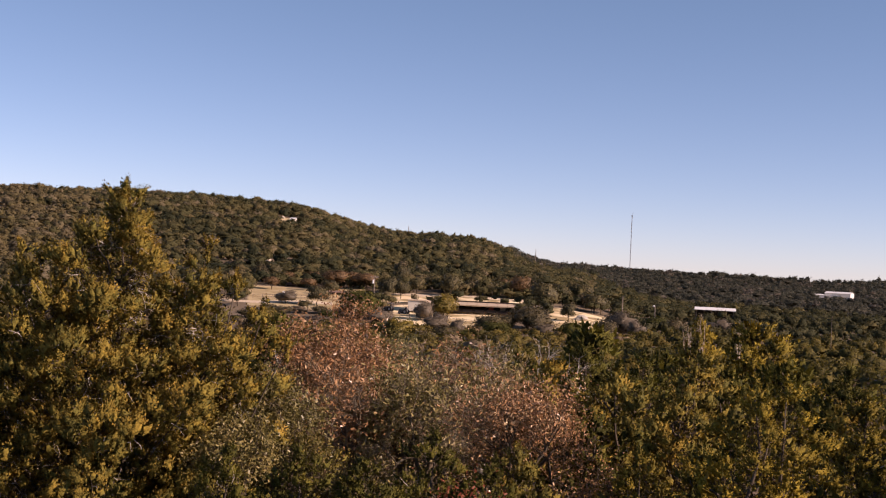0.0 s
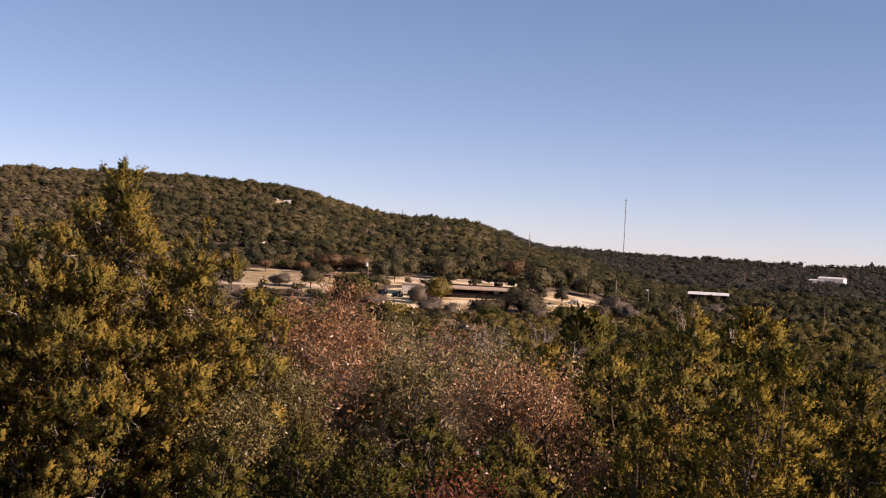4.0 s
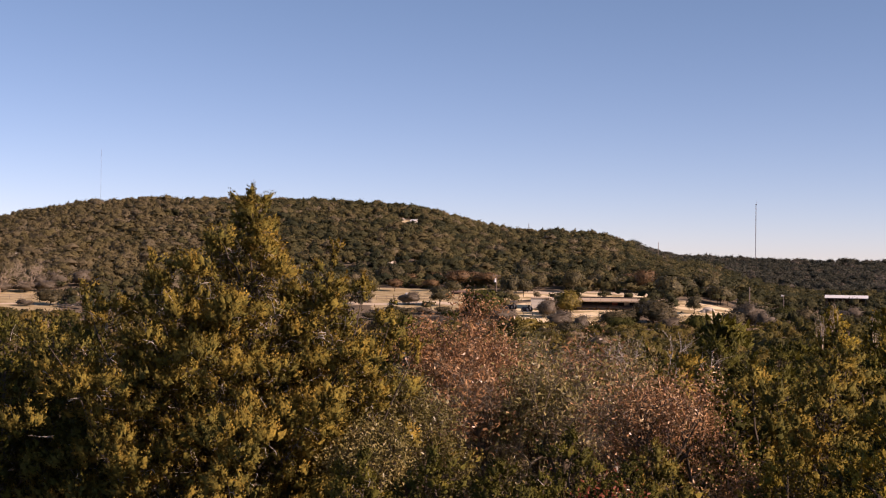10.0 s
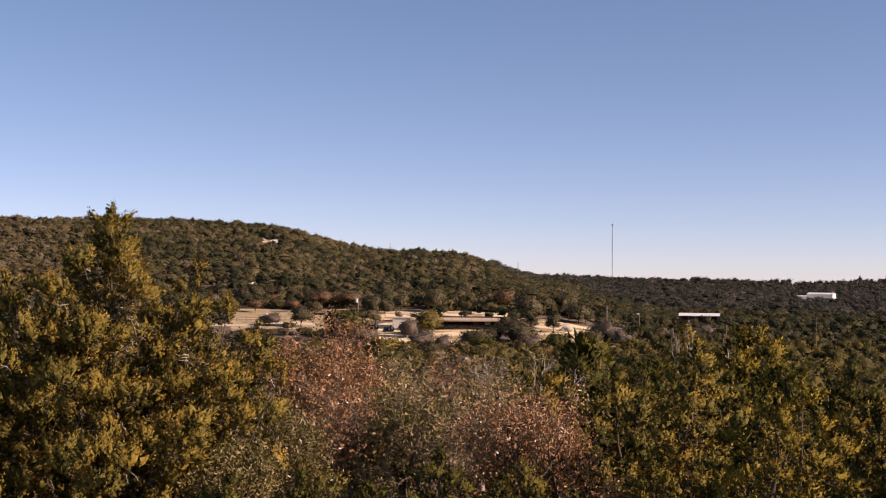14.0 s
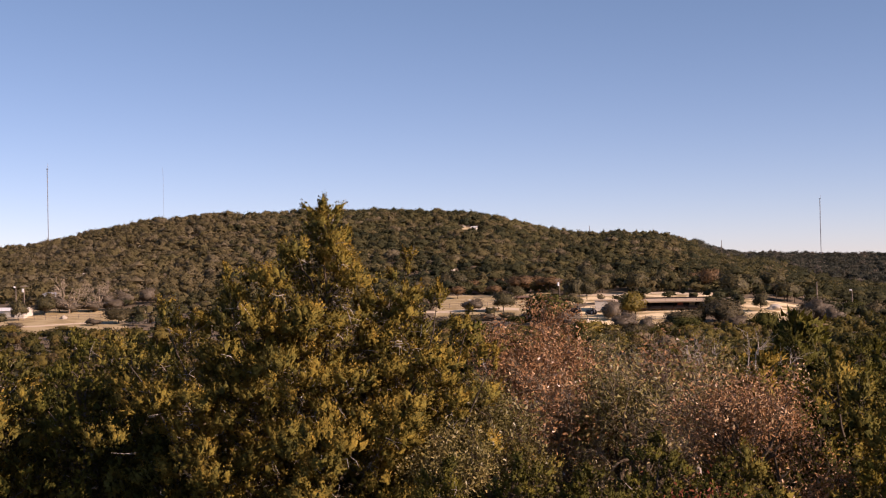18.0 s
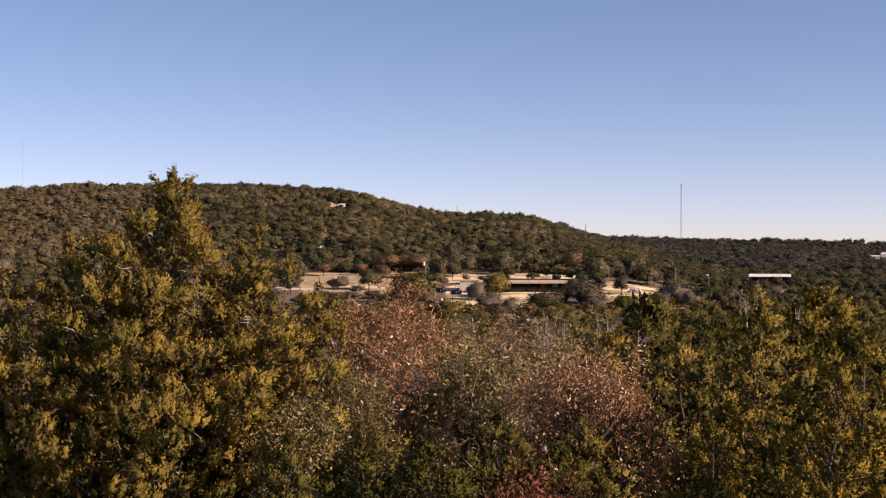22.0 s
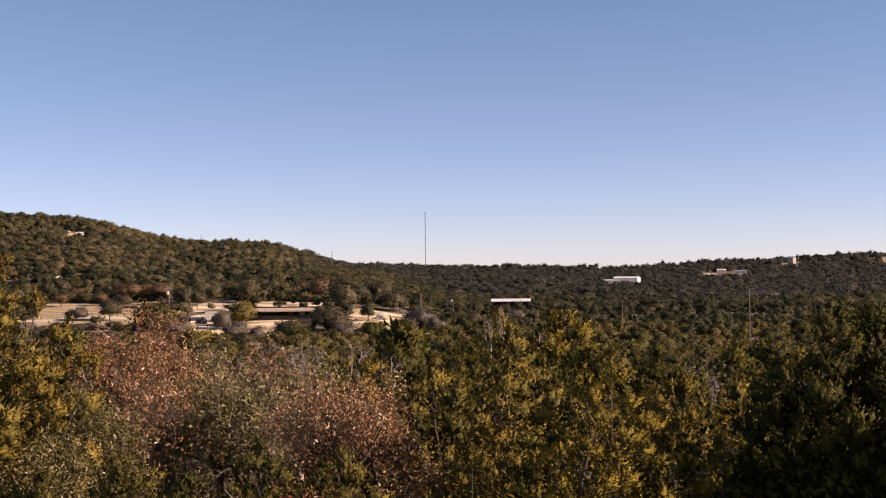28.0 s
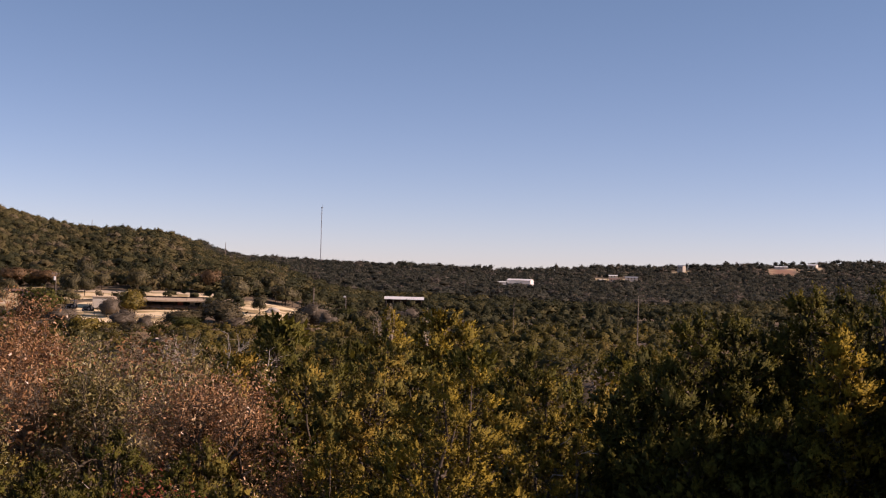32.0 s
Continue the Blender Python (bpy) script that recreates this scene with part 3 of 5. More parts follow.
def juniper(seed, x, y, top_z, radius, tone="olive", depth=4.0, boughs=60, limbs=7, label="", points=None, blade=0.05, twigs=40, tufts=12, per=40, tuft=0.12, skirt=0.42, fill=24, core=True, stems=(), gap=0.0, prongs=(), turn=None):
    """A juniper whose trunk stands at x, y. stems: further leaders (x and y from the trunk, height below the tip, radius, boughs). prongs: single sprays at the tip."""
    rng = np.random.default_rng(seed)
    gz = float(ground_z(x, y))
    h = top_z - gz
    tree = base("juniper_tree", (x, y, gz), label or LABELS[tone], "juniper tree", "junipers on the near slope", turn=float(rng.uniform(0, 360)) if turn is None else turn)
    sets = [juniper_crown(rng, h, max(h - depth, 0.4), radius, boughs, blade, points, tufts, per, tuft, fill, skirt, core, gap=gap)]
    feet = [(0.0, 0.0, h)]
    for sx, sy, drop, sr, sb in stems:
        sets.append(juniper_crown(rng, h - drop, max(h - drop - depth * 0.62, 0.5), sr, sb, blade, None, tufts, per, tuft, fill, skirt * 0.6, core, (sx, sy), gap))
        feet.append((sx, sy, h - drop))
    for px, py, pz, length, ax, ay in prongs:
        # a single spray, thick at its foot
        cnt = 7
        s_ = np.linspace(0, 1, cnt)[:, None]
        axis = unit(np.array([ax, ay, 1.0]))
        at = np.array([px, py, h - pz]) + axis * length * s_ + rng.normal(0, 0.012, (cnt, 3))
        tp, sf, fr = tuft_cloud(rng, at, np.tile(axis, (cnt, 1)), np.linspace(0.115, 0.085, cnt), per, blade * 0.8, np.tile([[0, 0, 0.3]], (cnt, 1)), rng.uniform(0.2, 0.8, cnt), core=core)
        sets[0] = (np.concatenate([sets[0][0], tp]), *sets[0][1:4], np.concatenate([sets[0][4], sf]), np.concatenate([sets[0][5], fr]))
    tips, inner, start, end, soft, fresh = [np.concatenate([one[i] for one in sets]) for i in range(6)]
    part("crown", soup("juniper_crown", tips, FOLIAGE[tone], soft, fresh=fresh), tree)
    part("inner_foliage", soup("juniper_inner_foliage", inner, JUNIPER_INNER_SHADE), tree, "older inner foliage, coloured dark for the shade inside")
    for k, (fx, fy, fh) in enumerate(feet):
        line = bent(rng, np.array([fx * 0.1, fy * 0.1, -0.15]), np.array([fx, fy, fh - 0.25]), 9, 0.05)
        r = np.linspace(0.03 + 0.008 * h, 0.005, 10) * (1.0 if k == 0 else 0.7)
        v, f = tubes(line[:-1], line[1:] + (line[1:] - line[:-1]) * 0.05, r[:-1], r[1:], 7)
        part("trunk" if k == 0 else "side_stem", mesh_of("juniper_trunk", v, f, BARK, True), tree, "shaggy grey-brown bark")
    for i in rng.permutation(len(end))[:limbs]:
        lp = bent(rng, start[i], start[i] + (end[i] - start[i]) * 0.9, 5, 0.03)
        lr = np.linspace(0.022, 0.005, 6)
        v, f = tubes(lp[:-1], lp[1:], lr[:-1], lr[1:], 5)
        part("limb", mesh_of("juniper_limb", v, f, BARK, True), tree)
    if twigs:
        i = rng.integers(0, len(end), twigs)
        st = start[i] + (end - start)[i] * rng.uniform(0.25, 0.85, twigs)[:, None]
        outward = unit((end - start)[i] * [1, 1, 0.2])
        en = st + unit(rng.normal(0, 0.7, (twigs, 3)) + outward) * rng.uniform(0.08, 0.28, twigs)[:, None]
        mid = (st + en) / 2 + rng.normal(0, 0.03, (twigs, 3))
        fork = mid + unit(rng.normal(0, 0.8, (twigs, 3)) + outward) * rng.uniform(0.06, 0.18, twigs)[:, None]
        v, f = tubes(np.concatenate([st, mid, mid]), np.concatenate([mid, en, fork]), np.repeat([0.006, 0.004, 0.003], twigs), np.repeat([0.004, 0.0015, 0.001], twigs), 3)
        tagged(part("dead_brushwood", mesh_of("dead_brushwood", v, f, GREY_WOOD), tree, "bare grey dead twigs"), kind="stuff")
    return tree


def branching(rng, height, radius, crown_low, forks, depth=4, lean=0.0):
    """Limbs of a broadleaf tree: arrays of starts, ends and thicknesses, and the twig ends."""
    segs, ends = [], []

    def grow(p, way, length, r, level):
        n = 3
        q = p
        for _ in range(n):
            way = unit(way + rng.normal(0, 0.16, 3) + np.array([0, 0, 0.04]))
            e = q + way * length / n
            segs.append((q, e, r, r * 0.86))
            q, r = e, r * 0.86
            if level >= depth - 1:
                ends.append((q, way))
        if level < depth:
            for _ in range(forks if level else forks + 1):
                side = unit(np.cross(way, rng.normal(0, 1, 3)))
                grow(q if rng.random() < 0.6 else q - way * length * rng.uniform(0.1, 0.6), unit(way * rng.uniform(0.5, 1.0) + side * rng.uniform(0.5, 1.0)), length * rng.uniform(0.6, 0.85), r * 0.68, level + 1)

    trunk = height - crown_low
    p = np.array([0, 0, -0.1])
    for i in range(4):
        e = np.array([rng.normal(0, 0.05), rng.normal(0, 0.05), crown_low * (i + 1) / 4])
        segs.append((p, e, 0.11 * (1 - 0.08 * i), 0.11 * (1 - 0.08 * (i + 1))))
        p = e
    for k in range(forks + 1):
        a = k * 2 * np.pi / (forks + 1) + rng.uniform(-0.4, 0.4)
        grow(p, unit(np.array([np.cos(a) * 0.6, np.sin(a) * 0.6, 1.0])), trunk * 0.36, 0.065, 1)
    s = np.array([np.concatenate([a, b]) for a, b, _, _ in segs])
    r = np.array([[a, b] for _, _, a, b in segs])
    ep, ew = np.array([a for a, _ in ends]), np.array([b for _, b in ends])
    # fit the crown into its box
    for arr in (s[:, :3], s[:, 3:], ep):
        above = arr[:, 2] > crown_low
        hi = max(ep[:, 2].max(), 1e-3)
        wide = np.percentile(np.hypot(ep[:, 0], ep[:, 1]), 92)
        sc = np.where(above, radius / wide, 1.0)
        if arr is not ep:
            arr[:, 0] *= sc
            arr[:, 1] *= sc
            arr[:, 2] = np.where(above, crown_low + (arr[:, 2] - crown_low) * (height - crown_low) / (hi - crown_low), arr[:, 2])
    hi, wide = ep[:, 2].max(), np.percentile(np.hypot(ep[:, 0], ep[:, 1]), 92)
    ep[:, :2] *= radius / wide
    ep[:, 2] = crown_low + (ep[:, 2] - crown_low) * (height - crown_low) / (hi - crown_low)
    return s, r, ep, ew


def broadleaf(seed, name, x, y, top_z, radius, crown_depth, leaf_mat, label, leaves=14, leaf=0.075, forks=3, depth=4, wood=TWIG, spread=0.16, category="oak tree", twigs=2):
    """A small broadleaf tree with crooked limbs, twigs and hanging leaves (or none)."""
    rng = np.random.default_rng(seed)
    gz = float(ground_z(x, y))
    h = top_z - gz
    tree = base(name, (x, y, gz), label, category, "broadleaf trees on the near slope")
    s, r, ep, ew = branching(rng, h, radius, max(h - crown_depth, 0.4), forks, depth)
    thick = r[:, 0] > 0.024
    v, f = tubes(s[thick, :3], s[thick, 3:], r[thick, 0], r[thick, 1], 6)
    part("trunk", mesh_of(name + "_trunk", v, f, wood if not leaves else TWIG, True), tree)
    v, f = tubes(s[~thick, :3], s[~thick, 3:], np.maximum(r[~thick, 0], 0.004), np.maximum(r[~thick, 1], 0.003), 4)
    tagged(part("branchwork", mesh_of(name + "_branches", v, f, wood), tree), kind="stuff")
    n = len(ep) * twigs
    i = np.repeat(np.arange(len(ep)), twigs)
    te = ep[i] + unit(ew[i] + rng.normal(0, 0.7, (n, 3))) * rng.uniform(0.1, 0.32, n)[:, None]
    v, f = tubes(ep[i], te, 0.003, 0.0015, 3)
    tagged(part("fine_brushwood", mesh_of(name + "_twigs", v, f, wood), tree), kind="stuff")
    if leaves:
        m = len(te) * leaves // twigs
        i = rng.integers(0, len(te), m)
        pos = te[i] + rng.normal(0, spread, (m, 3))
        way = unit(rng.normal(0, 1, (m, 3)) + [0, 0, -0.25])
        side = unit(np.cross(way, rng.normal(0, 1, (m, 3))))
        ln = rng.uniform(0.6, 1.2, m) * leaf
        part("crown", soup(name + "_leaves", leaf_blades(pos, way, side, ln, ln * 0.6), leaf_mat), tree)
    return tree


def clumps(rng, centre, radii, lobes, per, size, rough=0.45, core=0.8, jitter=0.25, lift=0.25, coarse=False):
    """Lumpy crowns of leaf clumps with ragged leaves all over them: centre (T,3), radii (T,2). Returns corners and triangles, tree by tree."""
    heart_v, heart_f = (OCTA_V, OCTA_F) if coarse else (ICO_V, ICO_F)
    h = len(heart_v)
    t = len(centre)
    ld = unit(rng.normal(0, 1, (t, lobes, 3)) + [0, 0, 0.35])
    lc = centre[:, None] + ld * np.stack([radii[:, 0], radii[:, 0], radii[:, 1]], -1)[:, None] * rng.uniform(0.35, 0.72, (t, lobes, 1))
    lr = radii[:, None, :1] * rng.uniform(0.36, 0.62, (t, lobes, 1))
    flat = np.minimum(1.0, radii[:, 1] / radii[:, 0] * 1.3)[:, None, None, None]
    squash = np.concatenate([np.ones_like(flat), np.ones_like(flat), flat], -1)
    bump = rng.uniform(0.78, 1.12, (t, lobes, h, 1)) * core
    cv = lc[:, :, None] + heart_v * (lr[:, :, None] * bump) * squash
    d = unit(rng.normal(0, 1, (t, lobes, per, 3)) + ld[:, :, None] * 0.6 + [0, 0, 0.25])
    p = lc[:, :, None] + d * (lr[:, :, None] * rng.uniform(0.6, 1.15, (t, lobes, per, 1))) * squash
    nrm = unit(d + rng.normal(0, rough, d.shape))
    a = unit(np.cross(nrm, rng.normal(0, 1, d.shape)))
    b = np.cross(nrm, a)
    s = np.asarray(size).reshape(-1, 1, 1, 1) * rng.uniform(0.6, 1.3, (t, lobes, per, 1))
    tri = np.stack([p + a * s, p - a * s * 0.5 + b * s * 0.8, p - a * s * 0.55 - b * s * 0.8], -2).reshape(t, lobes, per * 3, 3)
    v = np.concatenate([cv, tri], 2)
    mid = centre[:, None, None]
    soft = unit(unit(v - lc[:, :, None]) * 0.6 + unit(v - mid) * 0.9 + [0, 0, lift])
    soft[:, :, h:] = unit(soft[:, :, h:] + np.repeat(rng.normal(0, jitter, (t, lobes, per, 3)), 3, 2))
    block_f = np.concatenate([heart_f, h + np.arange(per * 3).reshape(per, 3)])
    f = (np.arange(t * lobes) * (h + per * 3))[:, None, None] + block_f[None]
    return v.reshape(-1, 3), f.reshape(-1, 3), soft.reshape(-1, 3)


def woodland(name, seed, label, xs, ys, heights, widths, lobes, per, size, tint, trunks=True, mat=WOODS, core=0.7, lift=0.25, jitter=0.35, coarse=False):
    """A stand of many trees as one object."""
    rng = np.random.default_rng(seed)
    z = ground_z(xs, ys)
    c = np.stack([xs, ys, z + heights * (0.56 if trunks else 0.44)], -1)
    v, f, soft = clumps(rng, c, np.stack([widths / 2, heights * (0.42 if trunks else 0.53)], -1), lobes, per, size, core=core, lift=lift, jitter=jitter, coarse=coarse)
    me = mesh_of(name, v, f, mat, True, soft, tint=np.repeat(tint, lobes * ((6 if coarse else 12) + per * 3)))
    tagged(new(name, me), label, "woodland", kind="stuff")
    if trunks:
        p0 = np.stack([xs, ys, z - 0.3], -1)
        v, f = tubes(p0, c, 0.16, 0.09, 3)
        tagged(new(name + "_trunks", mesh_of(name + "_trunks", v, f, TWIG)), "grey trunks of the woodland trees", "woodland", kind="stuff")


def scatter(rng, n, az0, az1, d0, d1, keep_clear=0.35, gap=0.0):
    az = rng.uniform(az0, az1, n)
    d = np.sqrt(rng.uniform(d0 ** 2, d1 ** 2, n))
    x, y = d * np.sin(np.radians(az)), d * np.cos(np.radians(az))
    ok = cleared(x, y) < keep_clear
    x, y = x[ok], y[ok]
    if gap:
        kept = []
        cells = {}
        for i in range(len(x)):
            key = (int(x[i] // gap), int(y[i] // gap))
            if all((x[i] - x[j]) ** 2 + (y[i] - y[j]) ** 2 > gap * gap for a in (-1, 0, 1) for b in (-1, 0, 1) for j in cells.get((key[0] + a, key[1] + b), ())):
                cells.setdefault(key, []).append(i)
                kept.append(i)
        x, y = x[kept], y[kept]
    return x, y

# ---------------------------------------------------------------- trees of the near slope
# the tall cedar with its side stems: x, y, height of the tip, crown radius
juniper(101, -4.18, 17.39, 1.04, 2.3, "olive", depth=5.9, boughs=210, limbs=60, twigs=1700, skirt=0.2, tufts=24, per=28, tuft=0.088, blade=0.032, fill=50, gap=0.1, turn=0.0,
        label="tall broad olive juniper with a three-pronged leader and bare grey twigs",
        points=[(0, 0.0), (0.04, 0.06), (0.07, 0.14), (0.11, 0.24), (0.16, 0.38), (0.24, 0.58), (0.36, 0.84), (0.5, 1.0), (0.75, 1.05), (1.0, 0.9)],
        stems=[(0.03, -0.02, 0.22, 0.62, 36), (-0.46, -0.3, 0.50, 0.55, 24), (-1.12, -0.8, 0.84, 0.92, 42), (-1.95, -1.0, 1.24, 1.05, 46), (1.05, 0.6, 0.66, 0.75, 38), (1.55, 0.1, 1.12, 0.8, 34), (2.0, -0.2, 1.45, 0.72, 30), (2.35, -0.4, 1.95, 0.7, 26), (-2.3, -1.5, 1.8, 0.95, 36)],
        prongs=[(0.0, 0.0, 0.36, 0.30, 0.05, 0), (0.01, 0.02, 0.34, 0.22, -0.2, 0.2), (-0.02, 0.0, 0.38, 0.32, -0.95, -0.1), (0.03, 0.0, 0.38, 0.34, 0.95, 0.1), (0.02, -0.02, 0.55, 0.34, 0.9, -0.3), (-0.03, 0.0, 0.6, 0.32, -0.9, -0.3), (0.0, -0.04, 0.5, 0.28, 0.1, -0.9)])
NEAR_OLIVE = [(-7.3, 18.3, -0.75, 1.0), (-6.7, 19.8, -0.95, 0.9), (-9.1, 17.7, -0.85, 1.0), (-8.3, 20.0, -0.8, 1.0), (2.42, 19.98, -2.20, 0.85), (3.44, 16.78, -1.36, 0.85), (4.85, 22.92, -0.85, 0.9),
              (3.55, 24.87, -1.88, 0.9), (4.92, 14.18, -1.45, 0.7), (1.19, 13.06, -2.19, 0.5), (9.10, 20.06, -1.21, 0.65), (2.11, 26.03, -2.29, 0.7), (-9.6, 17.5, -0.6, 1.0), (1.15, 15.4, -2.0, 0.7)]
NEAR_GREEN = [(-7.79, 17.60, -0.69, 0.9), (-6.2, 17.2, -1.6, 0.7), (-1.26, 13.61, -1.9, 0.66), (-0.55, 13.14, -1.92, 0.72), (0.21, 14.14, -1.70, 0.8), (0.75, 13.5, -1.95, 0.6), (-1.95, 13.04, -1.85, 0.5),
              (6.35, 19.10, -1.08, 0.85), (5.5, 11.3, -0.26, 0.95), (6.05, 11.6, -0.30, 0.9), (5.2, 11.5, -1.0, 0.75), (6.75, 11.4, 0.03, 0.85), (7.2, 10.9, 0.06, 0.8), (7.7, 10.67, -0.15, 0.7), (5.55, 12.7, -1.0, 0.9), (5.1, 10.4, -1.2, 0.7), (5.9, 10.3, -1.0, 0.8), (6.6, 10.0, -1.0, 0.7), (4.69, 27.73, -1.51, 1.0), (3.61, 29.90, -1.54, 0.95), (3.3, 13.6, -1.55, 0.7)]
NEAR_GOLD = [(2.80, 10.5, -0.72, 0.62), (3.25, 11.2, -0.74, 0.55), (2.10, 11.9, -1.52, 0.52), (2.33, 9.86, -1.70, 0.34), (4.6, 13.1, -1.02, 0.6), (4.15, 10.9, -1.38, 0.5), (6.11, 9.80, -0.36, 0.28)]


def close(x, y):
    """Finer foliage on the trees nearest the viewpoint."""
    d = math.hypot(x, y)
    if x > 4.9 and y < 12.8:
        return dict(blade=0.030, tufts=20, per=18, tuft=0.078)
    return dict(blade=0.021, tufts=17, per=18, tuft=0.056) if d < 12.6 else dict(blade=0.027, tufts=16, per=18, tuft=0.070) if d < 16 else dict(blade=0.040, tufts=13, per=15, tuft=0.10)


for tone, rows in (("olive", NEAR_OLIVE), ("green", NEAR_GREEN), ("gold", NEAR_GOLD)):
    for k, (x, y, top, r) in enumerate(rows):
        juniper(200 + 40 * len(tone) + k, x, y, top, r, tone, depth=3.6 + r, boughs=int(50 + 46 * r) if x < 4.9 or y > 12.8 else 110, limbs=8, twigs=90 if x < -4.5 else 6, skirt=0.52 if x < -4.5 else 0.3, points=ROUND if x > 5 and y < 12 else None, fill=40, **close(x, y))
# taller ones farther down the slope
juniper(160, 10.25, 40.7, -1.36, 1.5, "gold", depth=4.6, boughs=70, limbs=8, twigs=20, blade=0.10, tufts=10, per=22, tuft=0.2, skirt=0.2)
juniper(161, 35.5, 171.4, -5.05, 1.9, "gold", depth=7.5, boughs=60, limbs=4, twigs=0, blade=0.24, tufts=8, per=14, tuft=0.42, skirt=0.1, points=[(0, 0), (0.1, 0.25), (0.3, 0.6), (0.6, 1.0), (1.0, 0.8)])

# russet oaks, pale brush and small shrubs between the junipers
broadleaf(301, "red_oak_tree", -1.66, 24.85, -0.74, 1.3, 3.3, RED_OAK, "oak with sparse russet-brown autumn leaves", leaves=46, leaf=0.062, forks=3, depth=4, wood=TWIG, spread=0.12)
broadleaf(302, "red_oak_tree", 1.48, 17.2, -1.5, 0.92, 2.0, RED_OAK, "small oak with sparse russet-brown autumn leaves", leaves=30, leaf=0.045, wood=TWIG, spread=0.09)
broadleaf(303, "red_oak_tree", -0.2, 23.2, -1.78, 1.05, 2.2, RED_OAK, "half-bare oak with pale pinkish twigs and few leaves", leaves=9, leaf=0.07, wood=TWIG_GREY, spread=0.1)
broadleaf(304, "oak_shrub", -1.95, 18.2, -1.75, 0.6, 1.9, LIME_OAK, "small oak with dull grey-green leaves", leaves=20, leaf=0.055, category="shrub", spread=0.09)
broadleaf(305, "sumac_shrub", 0.63, 12.11, -2.42, 0.22, 0.6, RED_SUMAC, "low shrub with bright red autumn leaves", leaves=16, leaf=0.035, forks=2, category="shrub")
broadleaf(306, "bare_tree", 0.92, 28.0, -1.48, 1.25, 2.6, TWIG_HAZE, "leafless grey brush with dense pale twigs", leaves=0, wood=TWIG_GREY, twigs=5, category="bare tree")
broadleaf(307, "dead_tree", 2.49, 26.0, -1.35, 0.9, 2.2, TWIG_HAZE, "dead tree with bleached white branches", leaves=0, wood=GREY_WOOD, forks=2, twigs=2, category="dead tree")

# bleached bare stems standing out of the valley wood
for k, (az, d, el, r) in enumerate(((11.85, 92, -1.42, 0.6), (13.4, 96, -1.66, 0.5), (14.0, 90, -1.55, 0.7), (11.3, 88, -1.8, 0.6))):
    broadleaf(340 + k, "dead_tree", d * math.sin(radians(az)), d * math.cos(radians(az)), d * math.tan(radians(el)), r, 3.2, TWIG_HAZE, "dead tree with bleached white branches", leaves=0, wood=PALE_BARK, forks=2, depth=4, twigs=2, category="dead tree")

# closed canopy between the near junipers and the valley
frng = np.random.default_rng(88)
k = 0
for az0, az1, count in ((3.0, 36.0, 42), (-30.0, -15.0, 14), (-9.0, -4.0, 4)):
    for i in range(count):
        az = az0 + (az1 - az0) * (i + frng.uniform(0, 1)) / count
        d = frng.uniform(20.0 if az < 0 else 15.5, 30.5)
        x, y = d * math.sin(radians(az)), d * math.cos(radians(az))
        if min(math.hypot(x - a, y - b) for a, b in ((-1.66, 24.9), (-1.2, 20.5), (1.48, 17.2), (-0.2, 23.2), (0.92, 26.5), (-4.18, 17.39))) < 1.9:
            continue
        top = -d * math.tan(radians(frng.uniform(3.3, 4.6) + (1.2 if d < 20 else 0)))
        juniper(900 + k, x, y, top, frng.uniform(0.8, 1.2), ("olive", "green", "green")[k % 3], depth=4.0, boughs=48, limbs=4, twigs=4, blade=0.06, tufts=10, per=12, tuft=0.14, skirt=0.35, fill=12)
        k += 1

# unseen junipers added past the sunny side, to shade the trees at right
for k, (x, y, top, r) in enumerate([(9.2, 9.9, 0.3, 1.5), (10.6, 9.4, 1.0, 1.6), (9.6, 11.0, 0.2, 1.3), (11.6, 11.0, 1.3, 1.6), (8.6, 9.5, 0.1, 1.0), (8.7, 8.3, 0.0, 0.9), (9.9, 8.0, 1.2, 1.3), (7.5, 8.4, 0.0, 0.8), (8.0, 7.5, 0.3, 0.9)]):
    juniper(600 + k, x, y, top, r, "green", depth=6.5, boughs=120, limbs=6, twigs=10, blade=0.12, tufts=10, per=16, tuft=0.2, skirt=0.0, points=ROUND)
broadleaf(308, "oak_shrub", -0.3, 20.4, -1.75, 0.6, 1.4, LIME_OAK, "small oak with dull yellow-green leaves", leaves=20, leaf=0.055, category="shrub", spread=0.08)
broadleaf(309, "oak_shrub", -2.3, 16.6, -2.1, 0.45, 1.3, LIME_OAK, "small oak with dull grey-green leaves", leaves=20, leaf=0.05, category="shrub", spread=0.08)

# pale thicket between the oaks and the valley
thicket = np.random.default_rng(97)
for k in range(10):
    az, d = -4.5 + 8.5 * (k + float(thicket.uniform(0, 1))) / 10, float(thicket.uniform(19.5, 29.5))
    x, y = d * math.sin(radians(az)), d * math.cos(radians(az))
    top = -d * math.tan(radians(float(thicket.uniform(3.3, 4.6)) + (0.9 if d < 23 else 0)))
    if k % 3 == 1:
        broadleaf(330 + k, "oak_shrub", x, y, top, 0.75, 1.9, LIME_OAK, "yellow-green oak shrub in the pale thicket", leaves=16, leaf=0.07, forks=2, wood=TWIG_GREY, category="shrub")
    else:
        broadleaf(330 + k, "bare_shrub", x, y, top, 0.75, 1.9, LIME_OAK if k % 2 else RED_OAK, "half-bare grey-brown shrub with dense pale twigs", leaves=6, leaf=0.07, forks=3, depth=4, wood=TWIG_GREY, twigs=3, category="shrub")
broadleaf(380, "sumac_shrub", 0.45, 11.3, -2.30, 0.24, 0.6, RED_SUMAC, "low shrub with bright red autumn leaves", leaves=20, leaf=0.04, forks=2, category="shrub")
